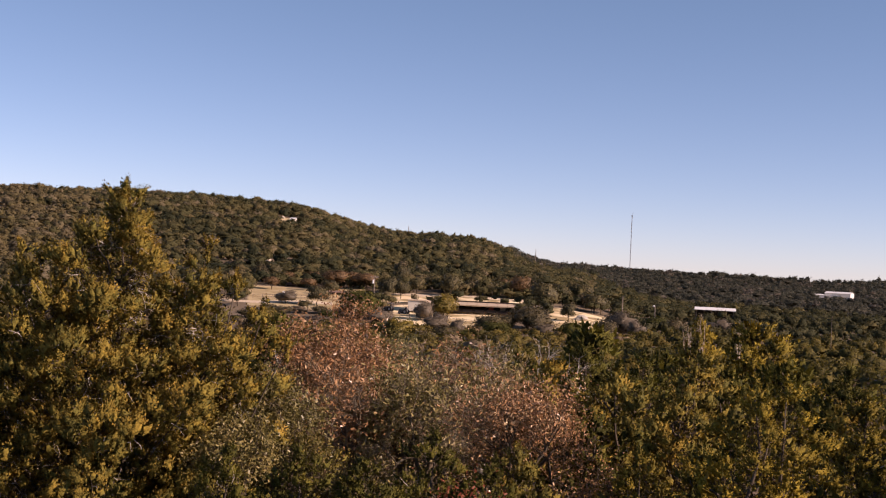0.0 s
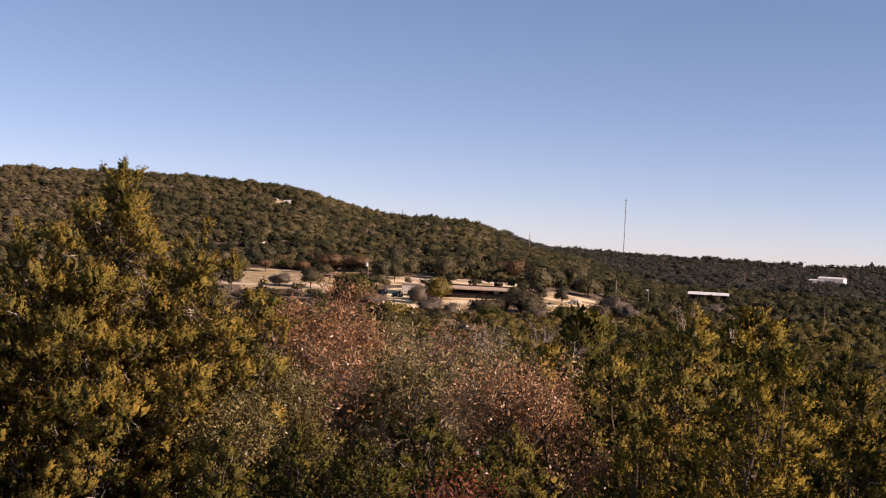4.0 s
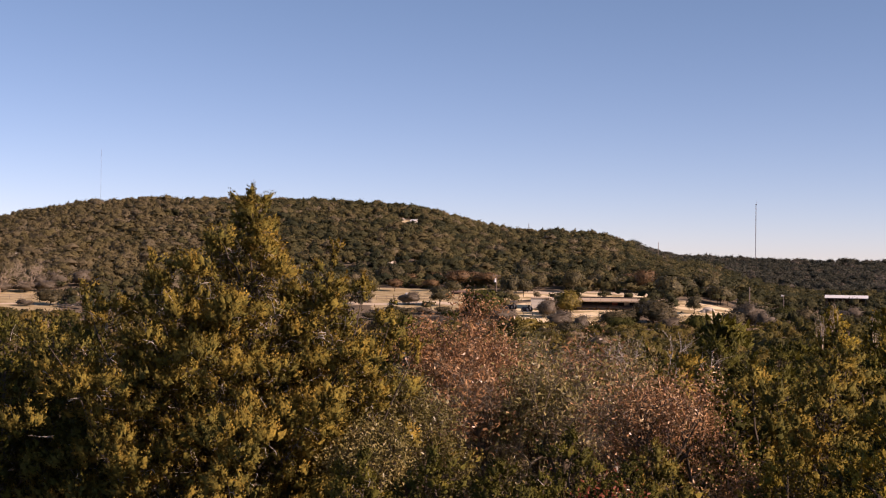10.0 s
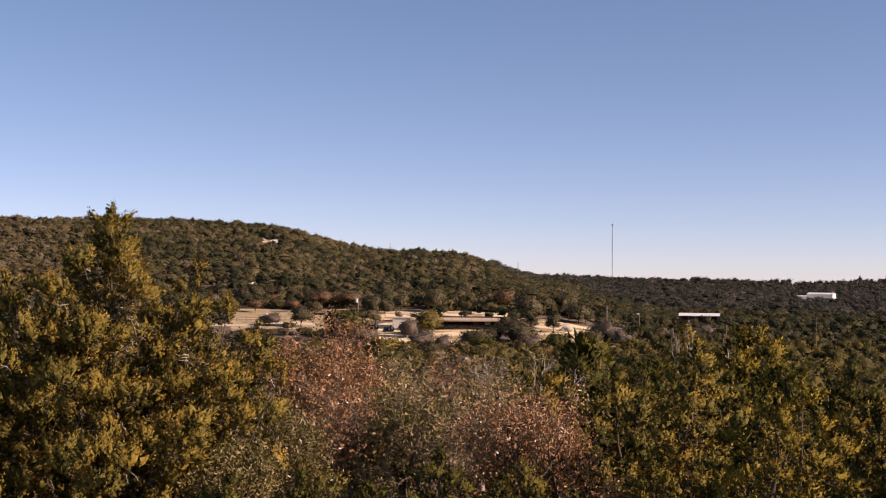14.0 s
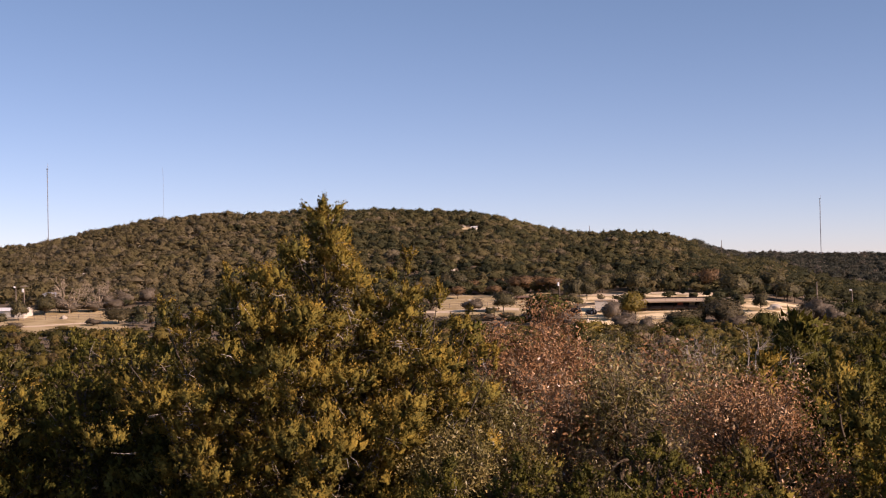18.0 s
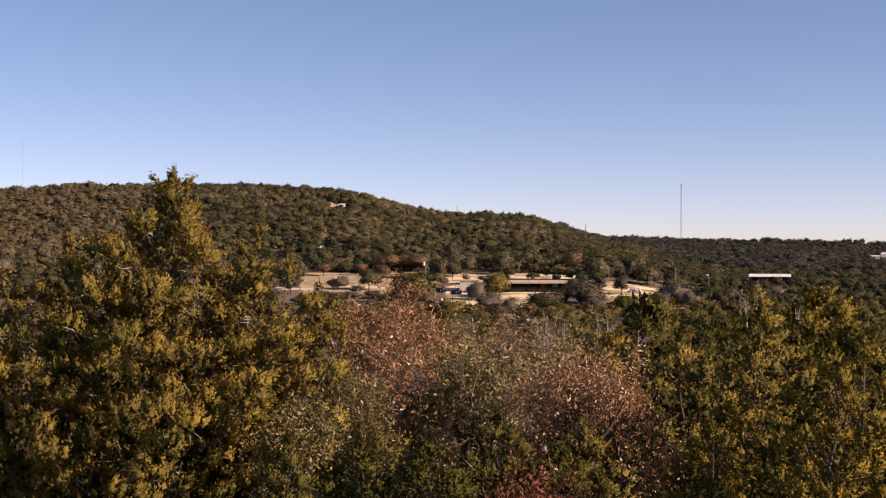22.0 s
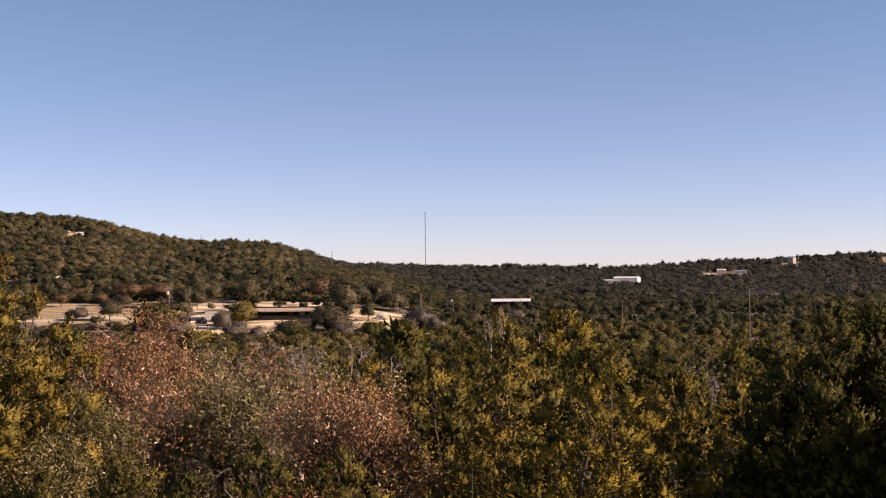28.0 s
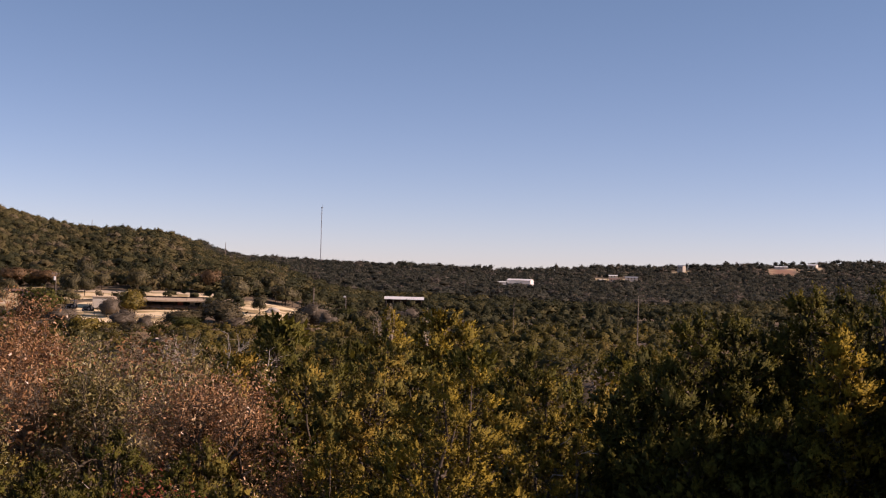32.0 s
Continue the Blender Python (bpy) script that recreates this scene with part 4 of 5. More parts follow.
broadleaf(381, "dead_tree", 1.05, 23.5, -1.4, 0.7, 1.8, TWIG_HAZE, "dead tree with bleached white branches", leaves=0, wood=GREY_WOOD, forks=2, twigs=3, category="dead tree")
# tall juniper added out of view; its shadow darkens the lower left
juniper(630, 7.8, 4.3, 9.5, 1.6, "green", depth=12.0, boughs=260, limbs=14, twigs=10, blade=0.12, per=16, tufts=9, tuft=0.24, skirt=0.0, label="unseen tall dense juniper added beside the viewpoint to cast shade")

# ---------------------------------------------------------------- woods: far ridge, hill, valley
rng = np.random.default_rng(11)
x, y = scatter(rng, 30000, -31, 7, 436, 850, gap=4.9)
keep = rng.random(len(x)) < 0.93
x, y = x[keep], y[keep]
tint = np.clip(rng.beta(2.0, 2.4, len(x)) + (rng.random(len(x)) < 0.07) * 0.4, 0, 1)
va = np.degrees(np.arctan2(x, y))
tint = np.clip(tint + 0.16 * np.sin(x * 0.043 + 1.0) * np.sin(y * 0.031 + x * 0.017) + 0.10 * np.sin(x * 0.11 - y * 0.09), 0, 1)
# left flank given paler tints in place of its sunlight and haze
tint = np.where(va < rng.normal(-15.0, 2.0, len(x)), 0.68 + 0.30 * tint, tint)
woodland("hill_woodland", 1, "dark green junipers and grey-brown oaks covering the hill", x, y, 3.0 + 3.2 * rng.beta(1.3, 1.6, len(x)), 5.5 + 10.0 * rng.beta(1.2, 2.2, len(x)), 6, 18, 0.42, tint, False, WOODS, 0.80, 0.5, 0.26, True)
x, y = scatter(rng, 30000, 3, 38, 430, 1390, gap=7.4)
tint = np.clip(rng.beta(1.8, 2.2, len(x)) * 0.9 + (rng.random(len(x)) < 0.16) * 0.45, 0, 1)
crest = np.where(np.hypot(x, y) > 1270, rng.uniform(0.7, 1.5, len(x)), 1.0)
rw, rh = 8 + 9 * rng.beta(1.3, 2.0, len(x)), (4.4 + 1.2 * rng.beta(1.4, 1.8, len(x))) * crest
fold = np.hypot(x, y) < 700 + 60 * np.sin(x * 0.02)
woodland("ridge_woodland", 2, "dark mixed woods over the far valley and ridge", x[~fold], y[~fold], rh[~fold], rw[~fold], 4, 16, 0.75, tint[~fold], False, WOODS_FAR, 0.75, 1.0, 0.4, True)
woodland("fold_woodland", 8, "olive-brown woods on the near fold of the far valley", x[fold], y[fold], rh[fold], rw[fold] * 0.85, 5, 20, 0.45, tint[fold] * 0.62, False, WOODS, 0.78, 0.8, 0.35, True)
x, y = scatter(rng, 16000, -31, 38, 92, 436, gap=4.7)
tint = np.clip(rng.beta(2.0, 2.6, len(x)) + (rng.random(len(x)) < 0.10) * 0.45, 0, 1)
vd, va = np.hypot(x, y), np.degrees(np.arctan2(x, y))
vh = rng.uniform(3.0, 5.6, len(x))
low = (va > -11) & (va < 8.5) & (vd > 215) & (vd < 372)
vh = np.where(low, np.minimum(vh, vd * math.tan(radians(-2.5)) - ground_z(x, y)), vh)
low = (va < -20.5) & (vd > 215) & (vd < 368)
vh = np.where(low, np.minimum(vh, vd * math.tan(radians(-2.17)) - ground_z(x, y)), vh)
keep = vh > 1.6
x, y, vh, tint = x[keep], y[keep], vh[keep], tint[keep]
tint = np.where(np.degrees(np.arctan2(x, y)) > 8.5, tint * 0.6, tint)
vw = rng.uniform(4.5, 8.0, len(x))
near = vd[keep] < 190
front = (vd[keep] < 345) & ~near
for name, seed, pick, lobes, per, size, mat in (("valley_woodland", 3, near, 6, 34, 0.25, WOODS_VALLEY), ("lower_farm_woodland", 6, front, 5, 18, 0.30, WOODS_VALLEY), ("farm_woodland", 4, ~near & ~front, 4, 15, 0.34, WOODS)):
    woodland(name, seed, "olive junipers and bare oaks filling the valley", x[pick], y[pick], vh[pick], vw[pick], lobes, per, size, tint[pick], True, mat)


# ---------------------------------------------------------------- single trees of the middle distance
def mid_tree(name, seed, height, width, mat, label, category, lobes=14, per=80, size=0.14, low=0.30, trunk=0.10, core=0.72):
    """A tree seen from a good way off, built once and then copied."""
    rng = np.random.default_rng(seed)
    tree = base(name, (0, 0, 0), label, category)
    c = np.array([[0, 0, height * (0.5 + low * 0.5)]])
    v, f, soft = clumps(rng, c, np.array([[width / 2, height * (0.5 - low * 0.5)]]), lobes, per, [size], core=core)
    part("crown", mesh_of(name + "_crown", v, f, mat, True, soft), tree)
    line = bent(rng, np.array([0, 0, -0.4]), np.array([0, 0, height * 0.8]), 5, 0.06)
    r = np.linspace(trunk, 0.02, 6)
    v, f = tubes(line[:-1], line[1:], r[:-1], r[1:], 6)
    part("trunk", mesh_of(name + "_trunk", v, f, BARK, True), tree)
    for k in range(4):
        a = k * 1.6 + rng.uniform(0, 1)
        e = np.array([np.cos(a) * width * 0.36, np.sin(a) * width * 0.36, height * rng.uniform(0.55, 0.75)])
        lp = bent(rng, np.array([0, 0, height * rng.uniform(0.2, 0.35)]), e, 3, 0.08)
        v, f = tubes(lp[:-1], lp[1:], [0.07, 0.05, 0.035], [0.05, 0.035, 0.015], 5)
        part("limb", mesh_of(name + "_limb", v, f, BARK, True), tree)
    return tree


def conical(name, seed, height, width, mat, label):
    """A middle-distance juniper with pointed plumes."""
    rng = np.random.default_rng(seed)
    tree = base(name, (0, 0, 0), label, "juniper tree")
    tips, inner, start, end, soft, fresh = juniper_crown(rng, height, height * 0.12, width / 2, 40, 0.16, None, 8, 20, 0.26, 5, 0.0, False)
    part("crown", soup(name + "_crown", tips, mat, soft, fresh=fresh), tree)
    part("inner_foliage", soup(name + "_inner_foliage", inner, JUNIPER_INNER_SHADE), tree, "older inner foliage, coloured dark for the shade inside")
    line = bent(rng, np.array([0, 0, -0.4]), np.array([0, 0, height * 0.9]), 5, 0.06)
    r = np.linspace(0.12, 0.015, 6)
    v, f = tubes(line[:-1], line[1:], r[:-1], r[1:], 6)
    part("trunk", mesh_of(name + "_trunk", v, f, BARK, True), tree)
    return tree


KINDS = [conical("juniper_tree", 21, 4.6, 3.6, JUNIPER_FAR, "olive juniper with pointed plumes in the valley"),
         conical("juniper_tree", 22, 5.0, 3.2, JUNIPER_GREEN, "dark green pointed juniper in the valley"),
         conical("juniper_tree", 23, 4.2, 3.9, JUNIPER, "broad yellowish juniper in the valley"),
         mid_tree("juniper_tree", 24, 4.0, 4.0, JUNIPER_FAR, "rounded olive juniper in the valley", "juniper tree", low=0.1),
         mid_tree("oak_tree", 25, 4.4, 4.6, LIVE_OAK, "grey-green live oak with a rounded crown", "oak tree"),
         mid_tree("bare_tree", 26, 4.2, 4.0, TWIG_HAZE, "leafless grey-brown tree with fine twigs", "bare tree", lobes=12, per=120, size=0.07, core=0.45)]
rng = np.random.default_rng(5)
x, y = scatter(rng, 2600, -30, 37, 31, 92, gap=3.1)
x, y = x[:290], y[:290]
z = ground_z(x, y)
used = set()
for k in range(len(x)):
    a = math.degrees(math.atan2(x[k], y[k]))
    w = [0.30, 0.22, 0.16, 0.18, 0.07, 0.07] if abs(a) > 3 else [0.22, 0.1, 0.14, 0.14, 0.12, 0.28]
    i = int(rng.choice(6, p=w))
    s = rng.uniform(0.75, 1.15)
    m = pose(x[k], y[k], z[k], 0, 0, rng.uniform(0, 360)) @ Matrix.Diagonal((s * rng.uniform(0.9, 1.1), s, s, 1))
    if i not in used:
        used.add(i)
        KINDS[i].matrix_basis = m
        tagged(KINDS[i], group="trees of the valley")
    else:
        t = copy_thing(KINDS[i], m)
        t.matrix_basis = m
        tagged(t, group="trees of the valley")


# ---------------------------------------------------------------- buildings, poles and masts
def block(sx, sy, sz, mat, name="block", bevel=0.04, at=(0, 0, 0), tilt=None):
    """A box with eased edges, its base at the given place."""
    bm = bmesh.new()
    bmesh.ops.create_cube(bm, size=1.0)
    for v in bm.verts:
        v.co = Vector((v.co.x * sx, v.co.y * sy, (v.co.z + 0.5) * sz))
    b = min(bevel, sx * 0.3, sy * 0.3, sz * 0.3)
    bmesh.ops.bevel(bm, geom=bm.edges[:], offset=b, segments=1, affect="EDGES")
    if tilt:
        bmesh.ops.transform(bm, matrix=tilt, verts=bm.verts)
    for v in bm.verts:
        v.co += Vector(at)
    me = bpy.data.meshes.new(name)
    bm.to_mesh(me)
    bm.free()
    me.materials.append(mat)
    return me


def prism(profile, length, mat, name, at=(0, 0, 0)):
    """A profile in x and z drawn out along y."""
    n = len(profile)
    v = [(px + at[0], yy + at[1], pz + at[2]) for yy in (-length / 2, length / 2) for px, pz in profile]
    f = [list(range(n))[::-1], list(range(n, 2 * n))] + [[i, (i + 1) % n, n + (i + 1) % n, n + i] for i in range(n)]
    me = bpy.data.meshes.new(name)
    me.from_pydata(v, [], f)
    bm = bmesh.new()
    bm.from_mesh(me)
    bmesh.ops.recalc_face_normals(bm, faces=bm.faces)
    bm.to_mesh(me)
    bm.free()
    me.materials.append(mat)
    return me


def rod(p0, p1, r0, r1, mat, name, sides=8):
    v, f = tubes([p0], [p1], [r0], [r1], sides)
    me = bpy.data.meshes.new(name)
    me.from_pydata(v.tolist(), [], [list(q) for q in f] + [list(range(sides))[::-1], list(range(sides, 2 * sides))])
    me.materials.append(mat)
    return me


def facing(az):
    """The turn that sets a thing's front (-y) towards the view."""
    return -az


# the long open stable
def stable():
    length, depth = 41.0, 9.0
    p = spot(1.88, 389)
    e = base("stable", (p.x, p.y, -12.9), "long low open-fronted stable with a dusty metal roof", "stable", turn=facing(1.88))
    left = -length / 2
    part("end_room", block(5.4, depth, 3.1, PALE_WALL, "end_room", at=(left + 2.7, 0, -0.3)), e, "pale stucco end room")
    part("roof_of_end_room", block(5.9, depth + 0.5, 0.18, TAN_ROOF, "end_roof", at=(left + 2.7, 0, 2.8)), e)
    part("back_wall", block(length - 5.4, 0.2, 3.6, DARK_WOOD, "back_wall", at=(2.7, depth / 2 - 0.1, -0.3)), e)
    part("end_wall", block(0.2, depth - 0.4, 3.0, DARK_WOOD, "end_wall", at=(length / 2 - 0.1, 0, -0.3)), e)
    panels = 12
    w = (length - 5.4 + 0.8) / panels
    slope = Matrix.Rotation(math.atan2(0.62, depth + 1.2), 4, "X")
    for k in range(panels):
        part("roof_panel", block(w - 0.05, depth + 1.4, 0.10, TAN_ROOF, "roof_panel", 0.03, (left + 5.4 + w * (k + 0.5), 0, 2.55), slope), e)
    for k in range(11):
        xk = left + 5.6 + k * (length - 5.9) / 10
        part("post", block(0.14, 0.14, 2.55, DARK_WOOD, "stable_post", at=(xk, -depth / 2 + 0.1, -0.3)), e)
        if k < 10:
            part("stall_gate", block(2.9, 0.08, 0.9, DARK_WOOD, "stall_gate", at=(xk + 1.75, -depth / 2 + 0.2, 0.15)), e)
        if k in (2, 5, 6, 9):
            part("stall_partition", block(1.6, 0.08, 1.1, PALE_WALL if k != 5 else RED_PAINT, "stall_partition", at=(xk + 1.7, 0.5, 0.9)), e)
    part("eave_board", block(length - 5.4, 0.08, 0.25, TAN_ROOF, "eave_board", at=(2.7, -depth / 2 - 0.6, 2.0)), e)


stable()


def metal_shed(name, az, d, roof_z, length, depth, label, wall_h, turn=0.0, roof_mat=WHITE_METAL, wall_mat=WHITE_METAL, open_front=False, ridge=1.1, category="shed", windows=0, door=False):
    """A gabled metal building whose ridge runs along its own x."""
    p = spot(az, d)
    e = base(name, (p.x, p.y, roof_z - wall_h - ridge), label, category, turn=facing(az) + turn)
    half = depth / 2
    gable = [(-half, -4.0), (half, -4.0), (half, wall_h), (0, wall_h + ridge - 0.08), (-half, wall_h)]
    rot = Matrix.Rotation(radians(90), 4, "Z")
    ends = (-1, 1)
    for s in ends:
        me = prism(gable, 0.2, wall_mat, "gable_wall")
        me.transform(Matrix.Translation((s * (length / 2 - 0.1), 0, 0)) @ rot)
        part("gable_wall", me, e)
    if open_front:
        for k in range(6):
            part("post", block(0.2, 0.2, wall_h + 4, POLE_WOOD, "shed_post", at=(-length / 2 + 0.5 + k * (length - 1) / 5, -half + 0.2, -4)), e)
    else:
        part("front_wall", block(length - 0.4, 0.2, wall_h + 4, wall_mat, "front_wall", at=(0, -half + 0.1, -4)), e)
    part("back_wall", block(length - 0.4, 0.2, wall_h + 4, wall_mat, "back_wall", at=(0, half - 0.1, -4)), e)
    a = math.atan2(ridge, half)
    run = math.hypot(ridge, half) + 0.35
    for s in ends:
        tilt = Matrix.Rotation(-s * a, 4, "X")
        me = block(length + 0.6, run, 0.12, roof_mat, "roof_slope", 0.03, (0, 0, 0), tilt)
        me.transform(Matrix.Translation((0, s * (half / 2 + 0.08), wall_h + ridge / 2 - 0.02)))
        part("roof_slope", me, e)
    for k in range(windows):
        w = part("window", block(1.0, 0.1, 1.1, GLASS_DARK, "window_pane", 0.02, (-length / 2 + (k + 1) * length / (windows + 1), -half - 0.03, wall_h * 0.45)), e)
        part("window_frame", block(1.2, 0.06, 1.3, WHITE_METAL, "window_frame", 0.02, (-length / 2 + (k + 1) * length / (windows + 1), -half - 0.005, wall_h * 0.45 - 0.1)), w)
    if door:
        part("door", block(1.0, 0.1, 2.0, DARK_WOOD, "door_leaf", 0.02, (length * 0.12, -half - 0.03, 0.0)), e)
    return e


metal_shed("open_shed", 12.27, 450, -9.1, 13.2, 7.0, "open-sided farm shed with a white metal roof", 3.0, open_front=True, wall_mat=DARK_WOOD, ridge=0.8)
metal_shed("metal_barn", 17.38, 955, -3.5, 18.0, 9.0, "white metal barn on the far slope", 1.9, turn=-16, ridge=1.1, category="barn")
metal_shed("small_shed", 16.55, 950, -5.6, 7.0, 5.0, "small shed with a white roof beside the metal barn", 1.8, ridge=0.5)
metal_shed("farmhouse", -26.7, 412, -8.7, 16.5, 7.0, "long white house with a pale metal roof beside a dry field", 3.6, turn=-24, wall_mat=PALE_WALL, category="house", windows=4, door=True, ridge=0.8)
metal_shed("small_shed", -28.35, 445, -6.6, 4.5, 4.0, "small white-roofed shed among trees", 2.2, turn=-20, ridge=0.5)
metal_shed("small_shed", -24.78, 455, -4.9, 4.0, 3.6, "small grey-roofed shed among trees", 2.2, ridge=0.6, roof_mat=STEEL)
metal_shed("ranch_house", -6.1, 474, -5.9, 9.0, 7.0, "low house with a brown shingle roof behind the paddock", 2.3, roof_mat=RED_ROOF, wall_mat=PALE_WALL, category="house", windows=3, ridge=1.0)
metal_shed("hill_house", -6.38, 735, 24.4, 3.4, 4.0, "small white house high on the wooded hill", 2.6, turn=-25, roof_mat=WHITE_METAL, wall_mat=PALE_WALL, category="house", windows=2, ridge=0.8)
metal_shed("hill_house", -6.72, 728, 20.4, 2.2, 3.0, "little white outbuilding on the wooded hill", 2.0, turn=-25, wall_mat=PALE_WALL, category="house", windows=1, ridge=0.5)
metal_shed("ridge_house", 20.95, 1135, -2.6, 5.0, 4.5, "small white house on a reddish cut of the far slope", 2.2, wall_mat=PALE_WALL, category="house", ridge=0.7, windows=1)
metal_shed("ridge_house", 21.5, 1140, -1.2, 9.0, 7.0, "house with a dark roof and white porch on the far slope", 2.4, roof_mat=RED_ROOF, category="house", ridge=1.2, windows=3)
metal_shed("ridge_house", 22.25, 1145, 0.6, 11.0, 6.0, "long house with a grey metal roof on the far slope", 2.4, roof_mat=STEEL, wall_mat=PALE_WALL, category="house", ridge=1.0, windows=3)
metal_shed("ridge_house", 21.45, 1180, 1.6, 8.0, 6.0, "pale house above the others on the far slope", 2.2, roof_mat=WHITE_METAL, wall_mat=PALE_WALL, category="house", ridge=0.7, windows=2)
metal_shed("ridge_house", 24.4, 1320, 13.6, 6.0, 6.0, "two-storey pale house on the far ridge", 3.6, turn=-30, roof_mat=STEEL, wall_mat=LIMESTONE, category="house", ridge=1.3, windows=3)
metal_shed("ridge_house", 29.9, 1335, 18.0, 9.0, 7.0, "white house among trees on the far ridge", 2.8, turn=-20, wall_mat=PALE_WALL, category="house", ridge=1.0, windows=2)
metal_shed("ridge_house", 28.6, 1335, 15.2, 12.0, 6.0, "low white house above a reddish bank on the far ridge", 2.0, wall_mat=PALE_WALL, category="house", ridge=0.6, windows=2)


metal_shed("low_barn", -6.04, 455, -7.6, 8.0, 6.0, "low barn with a brown roof behind the paddock", 1.6, roof_mat=RED_ROOF, wall_mat=DARK_WOOD, category="barn", ridge=0.7)
metal_shed("low_barn", 3.57, 446, -7.3, 7.5, 6.0, "low barn with a brown roof under the oaks", 1.6, roof_mat=RED_ROOF, wall_mat=PALE_WALL, category="barn", ridge=0.6)
metal_shed("low_barn", -4.31, 430, -9.2, 6.0, 4.5, "small open barn with a brown roof beside the track", 1.5, roof_mat=RED_ROOF, wall_mat=DARK_WOOD, category="barn", ridge=0.5)


def utility_pole(az, d, top_el, label, arm=True, box=False, lamp=False, thick=0.16):
    p = spot(az, d)
    h = d * math.tan(radians(top_el)) - p.z
    e = base("utility_pole", p, label, "utility pole", "poles in the valley", turn=facing(az))
    part("pole", rod((0, 0, -0.3), (0, 0, h), thick, thick * 0.72, POLE_WOOD, "pole"), e)
    if arm:
        part("crossarm", block(2.2, 0.12, 0.14, POLE_WOOD, "crossarm", 0.02, (0, -0.15, h - 0.7)), e)
        for k in (-1.0, -0.45, 0.45, 1.0):
            part("insulator", rod((k, -0.15, h - 0.56), (k, -0.15, h - 0.3), 0.06, 0.04, STEEL, "insulator"), e)
    if box:
        part("transformer", rod((-0.42, -0.1, h - 2.4), (-0.42, -0.1, h - 1.3), 0.3, 0.3, WHITE_METAL, "transformer", 12), e, "pale grey can transformer")
    if lamp:
        part("lamp_arm", rod((0, 0, h - 0.2), (-0.5, -0.6, h), 0.06, 0.05, STEEL, "lamp_arm"), e)
        part("lamp_head", block(0.7, 0.9, 0.5, WHITE_METAL, "lamp_head", 0.1, (-0.4, -0.6, h - 0.35)), e, "white lamp head")
    return e


utility_pole(-2.70, 380, -0.46, "tall wooden utility pole with a pale transformer", box=True)
utility_pole(8.28, 395, -0.86, "bare wooden pole among the oaks", arm=False, thick=0.2)
utility_pole(9.70, 385, -1.2, "yard light pole with a white lamp head", arm=False, lamp=True)
utility_pole(22.6, 280, -0.8, "slim wooden pole in the valley", arm=False, thick=0.12)
utility_pole(17.15, 300, -1.25, "slim wooden pole in the valley", arm=False, thick=0.06)
utility_pole(-26.13, 425, -0.33, "wooden pole beside the white house", arm=False, lamp=True)
utility_pole(-25.80, 428, -0.24, "wooden pole with a pale transformer beside the white house", box=True)
utility_pole(-6.62, 392, -1.36, "short wooden pole by the pale road", arm=False, lamp=True, thick=0.13)
utility_pole(4.37, 815, 1.02, "dark pole on the skyline of the hill", arm=False, thick=0.24)
utility_pole(-1.31, 832, 1.80, "thin pole on the skyline of the hill", arm=False, thick=0.2)


def mast(az, d, low, high, width, mat, label, collars=(), platform=False, start=0.0):
    """A slim three-legged lattice mast with guy wires."""
    p = spot(az, d)
    e = base("radio_mast", (p.x, p.y, low), label, "radio mast", turn=facing(az))
    h = high - low
    a = [radians(90 + 120 * k) for k in range(3)]
    legs = [(width * 0.6 * math.cos(t), width * 0.6 * math.sin(t)) for t in a]
    for lx, ly in legs:
        part("leg", rod((lx, ly, start), (lx, ly, h), width * 0.2, width * 0.2, mat, "mast_leg", 6), e)
    n = int((h - start) / (width * 2.2))
    s, t = [], []
    for k in range(n):
        z0, z1 = start + (h - start) * k / n, start + (h - start) * (k + 1) / n
        for i in range(3):
            j = (i + 1) % 3
            s.append((*legs[i], z0)), t.append((*legs[j], z1))
            s.append((*legs[i], z1)), t.append((*legs[j], z1))
    v, f = tubes(s, t, width * 0.09, width * 0.09, 3)
    tagged(part("bracing", mesh_of("bracing", v, f, mat), e), kind="stuff")
    if platform:
        part("antenna_platform", block(width * 3.6, width * 3.6, width * 1.2, mat, "antenna_platform", 0.2, (0, 0, h)), e)
        part("antenna", rod((width, 0, h + width), (width, 0, h + 4), 0.15, 0.1, mat, "antenna"), e)
    return e


mast(8.51, 1360, 4.0, 63.5, 0.62, STEEL, "slim grey lattice radio mast rising from the far ridge", platform=True)
mast(-24.78, 905, 18.0, 73.0, 0.42, STEEL, "slim grey lattice radio mast behind the hill", platform=True)
mast(-19.97, 1500, 30.0, 123.0, 0.2, STEEL, "thin faint radio mast far behind the hill")


# ---------------------------------------------------------------- roads and fences
def strip(name, pts, width, label):
    """A flat track laid on the ground through the given headings and distances."""
    v, f = [], []
    for k, (az, d) in enumerate(pts):
        for s in (-1, 1):
            q = spot(az, d + s * width / 2, 0.06)
            v.append(q)
    for k in range(len(pts) - 1):
        f.append((2 * k, 2 * k + 2, 2 * k + 3, 2 * k + 1))
    me = bpy.data.meshes.new(name)
    me.from_pydata([tuple(q) for q in v], [], f)
    me.materials.append(ROAD)
    tagged(new(name, me), label, "track", kind="structure")


strip("road_1", [(-11 + 0.25 * k, 392 + 2.5 * math.sin(k * 0.35)) for k in range(27)], 7.0, "pale crushed limestone drive past the paddock")
strip("road_2", [(-2.6 + 0.25 * k, 431 + 1.5 * math.sin(k * 0.5)) for k in range(29)], 7.0, "pale dusty track behind the stable")
strip("road_3", [(5.1 + 0.2 * k, 336 + 1.0 * math.sin(k)) for k in range(13)], 4.0, "pale dusty track below the stable")
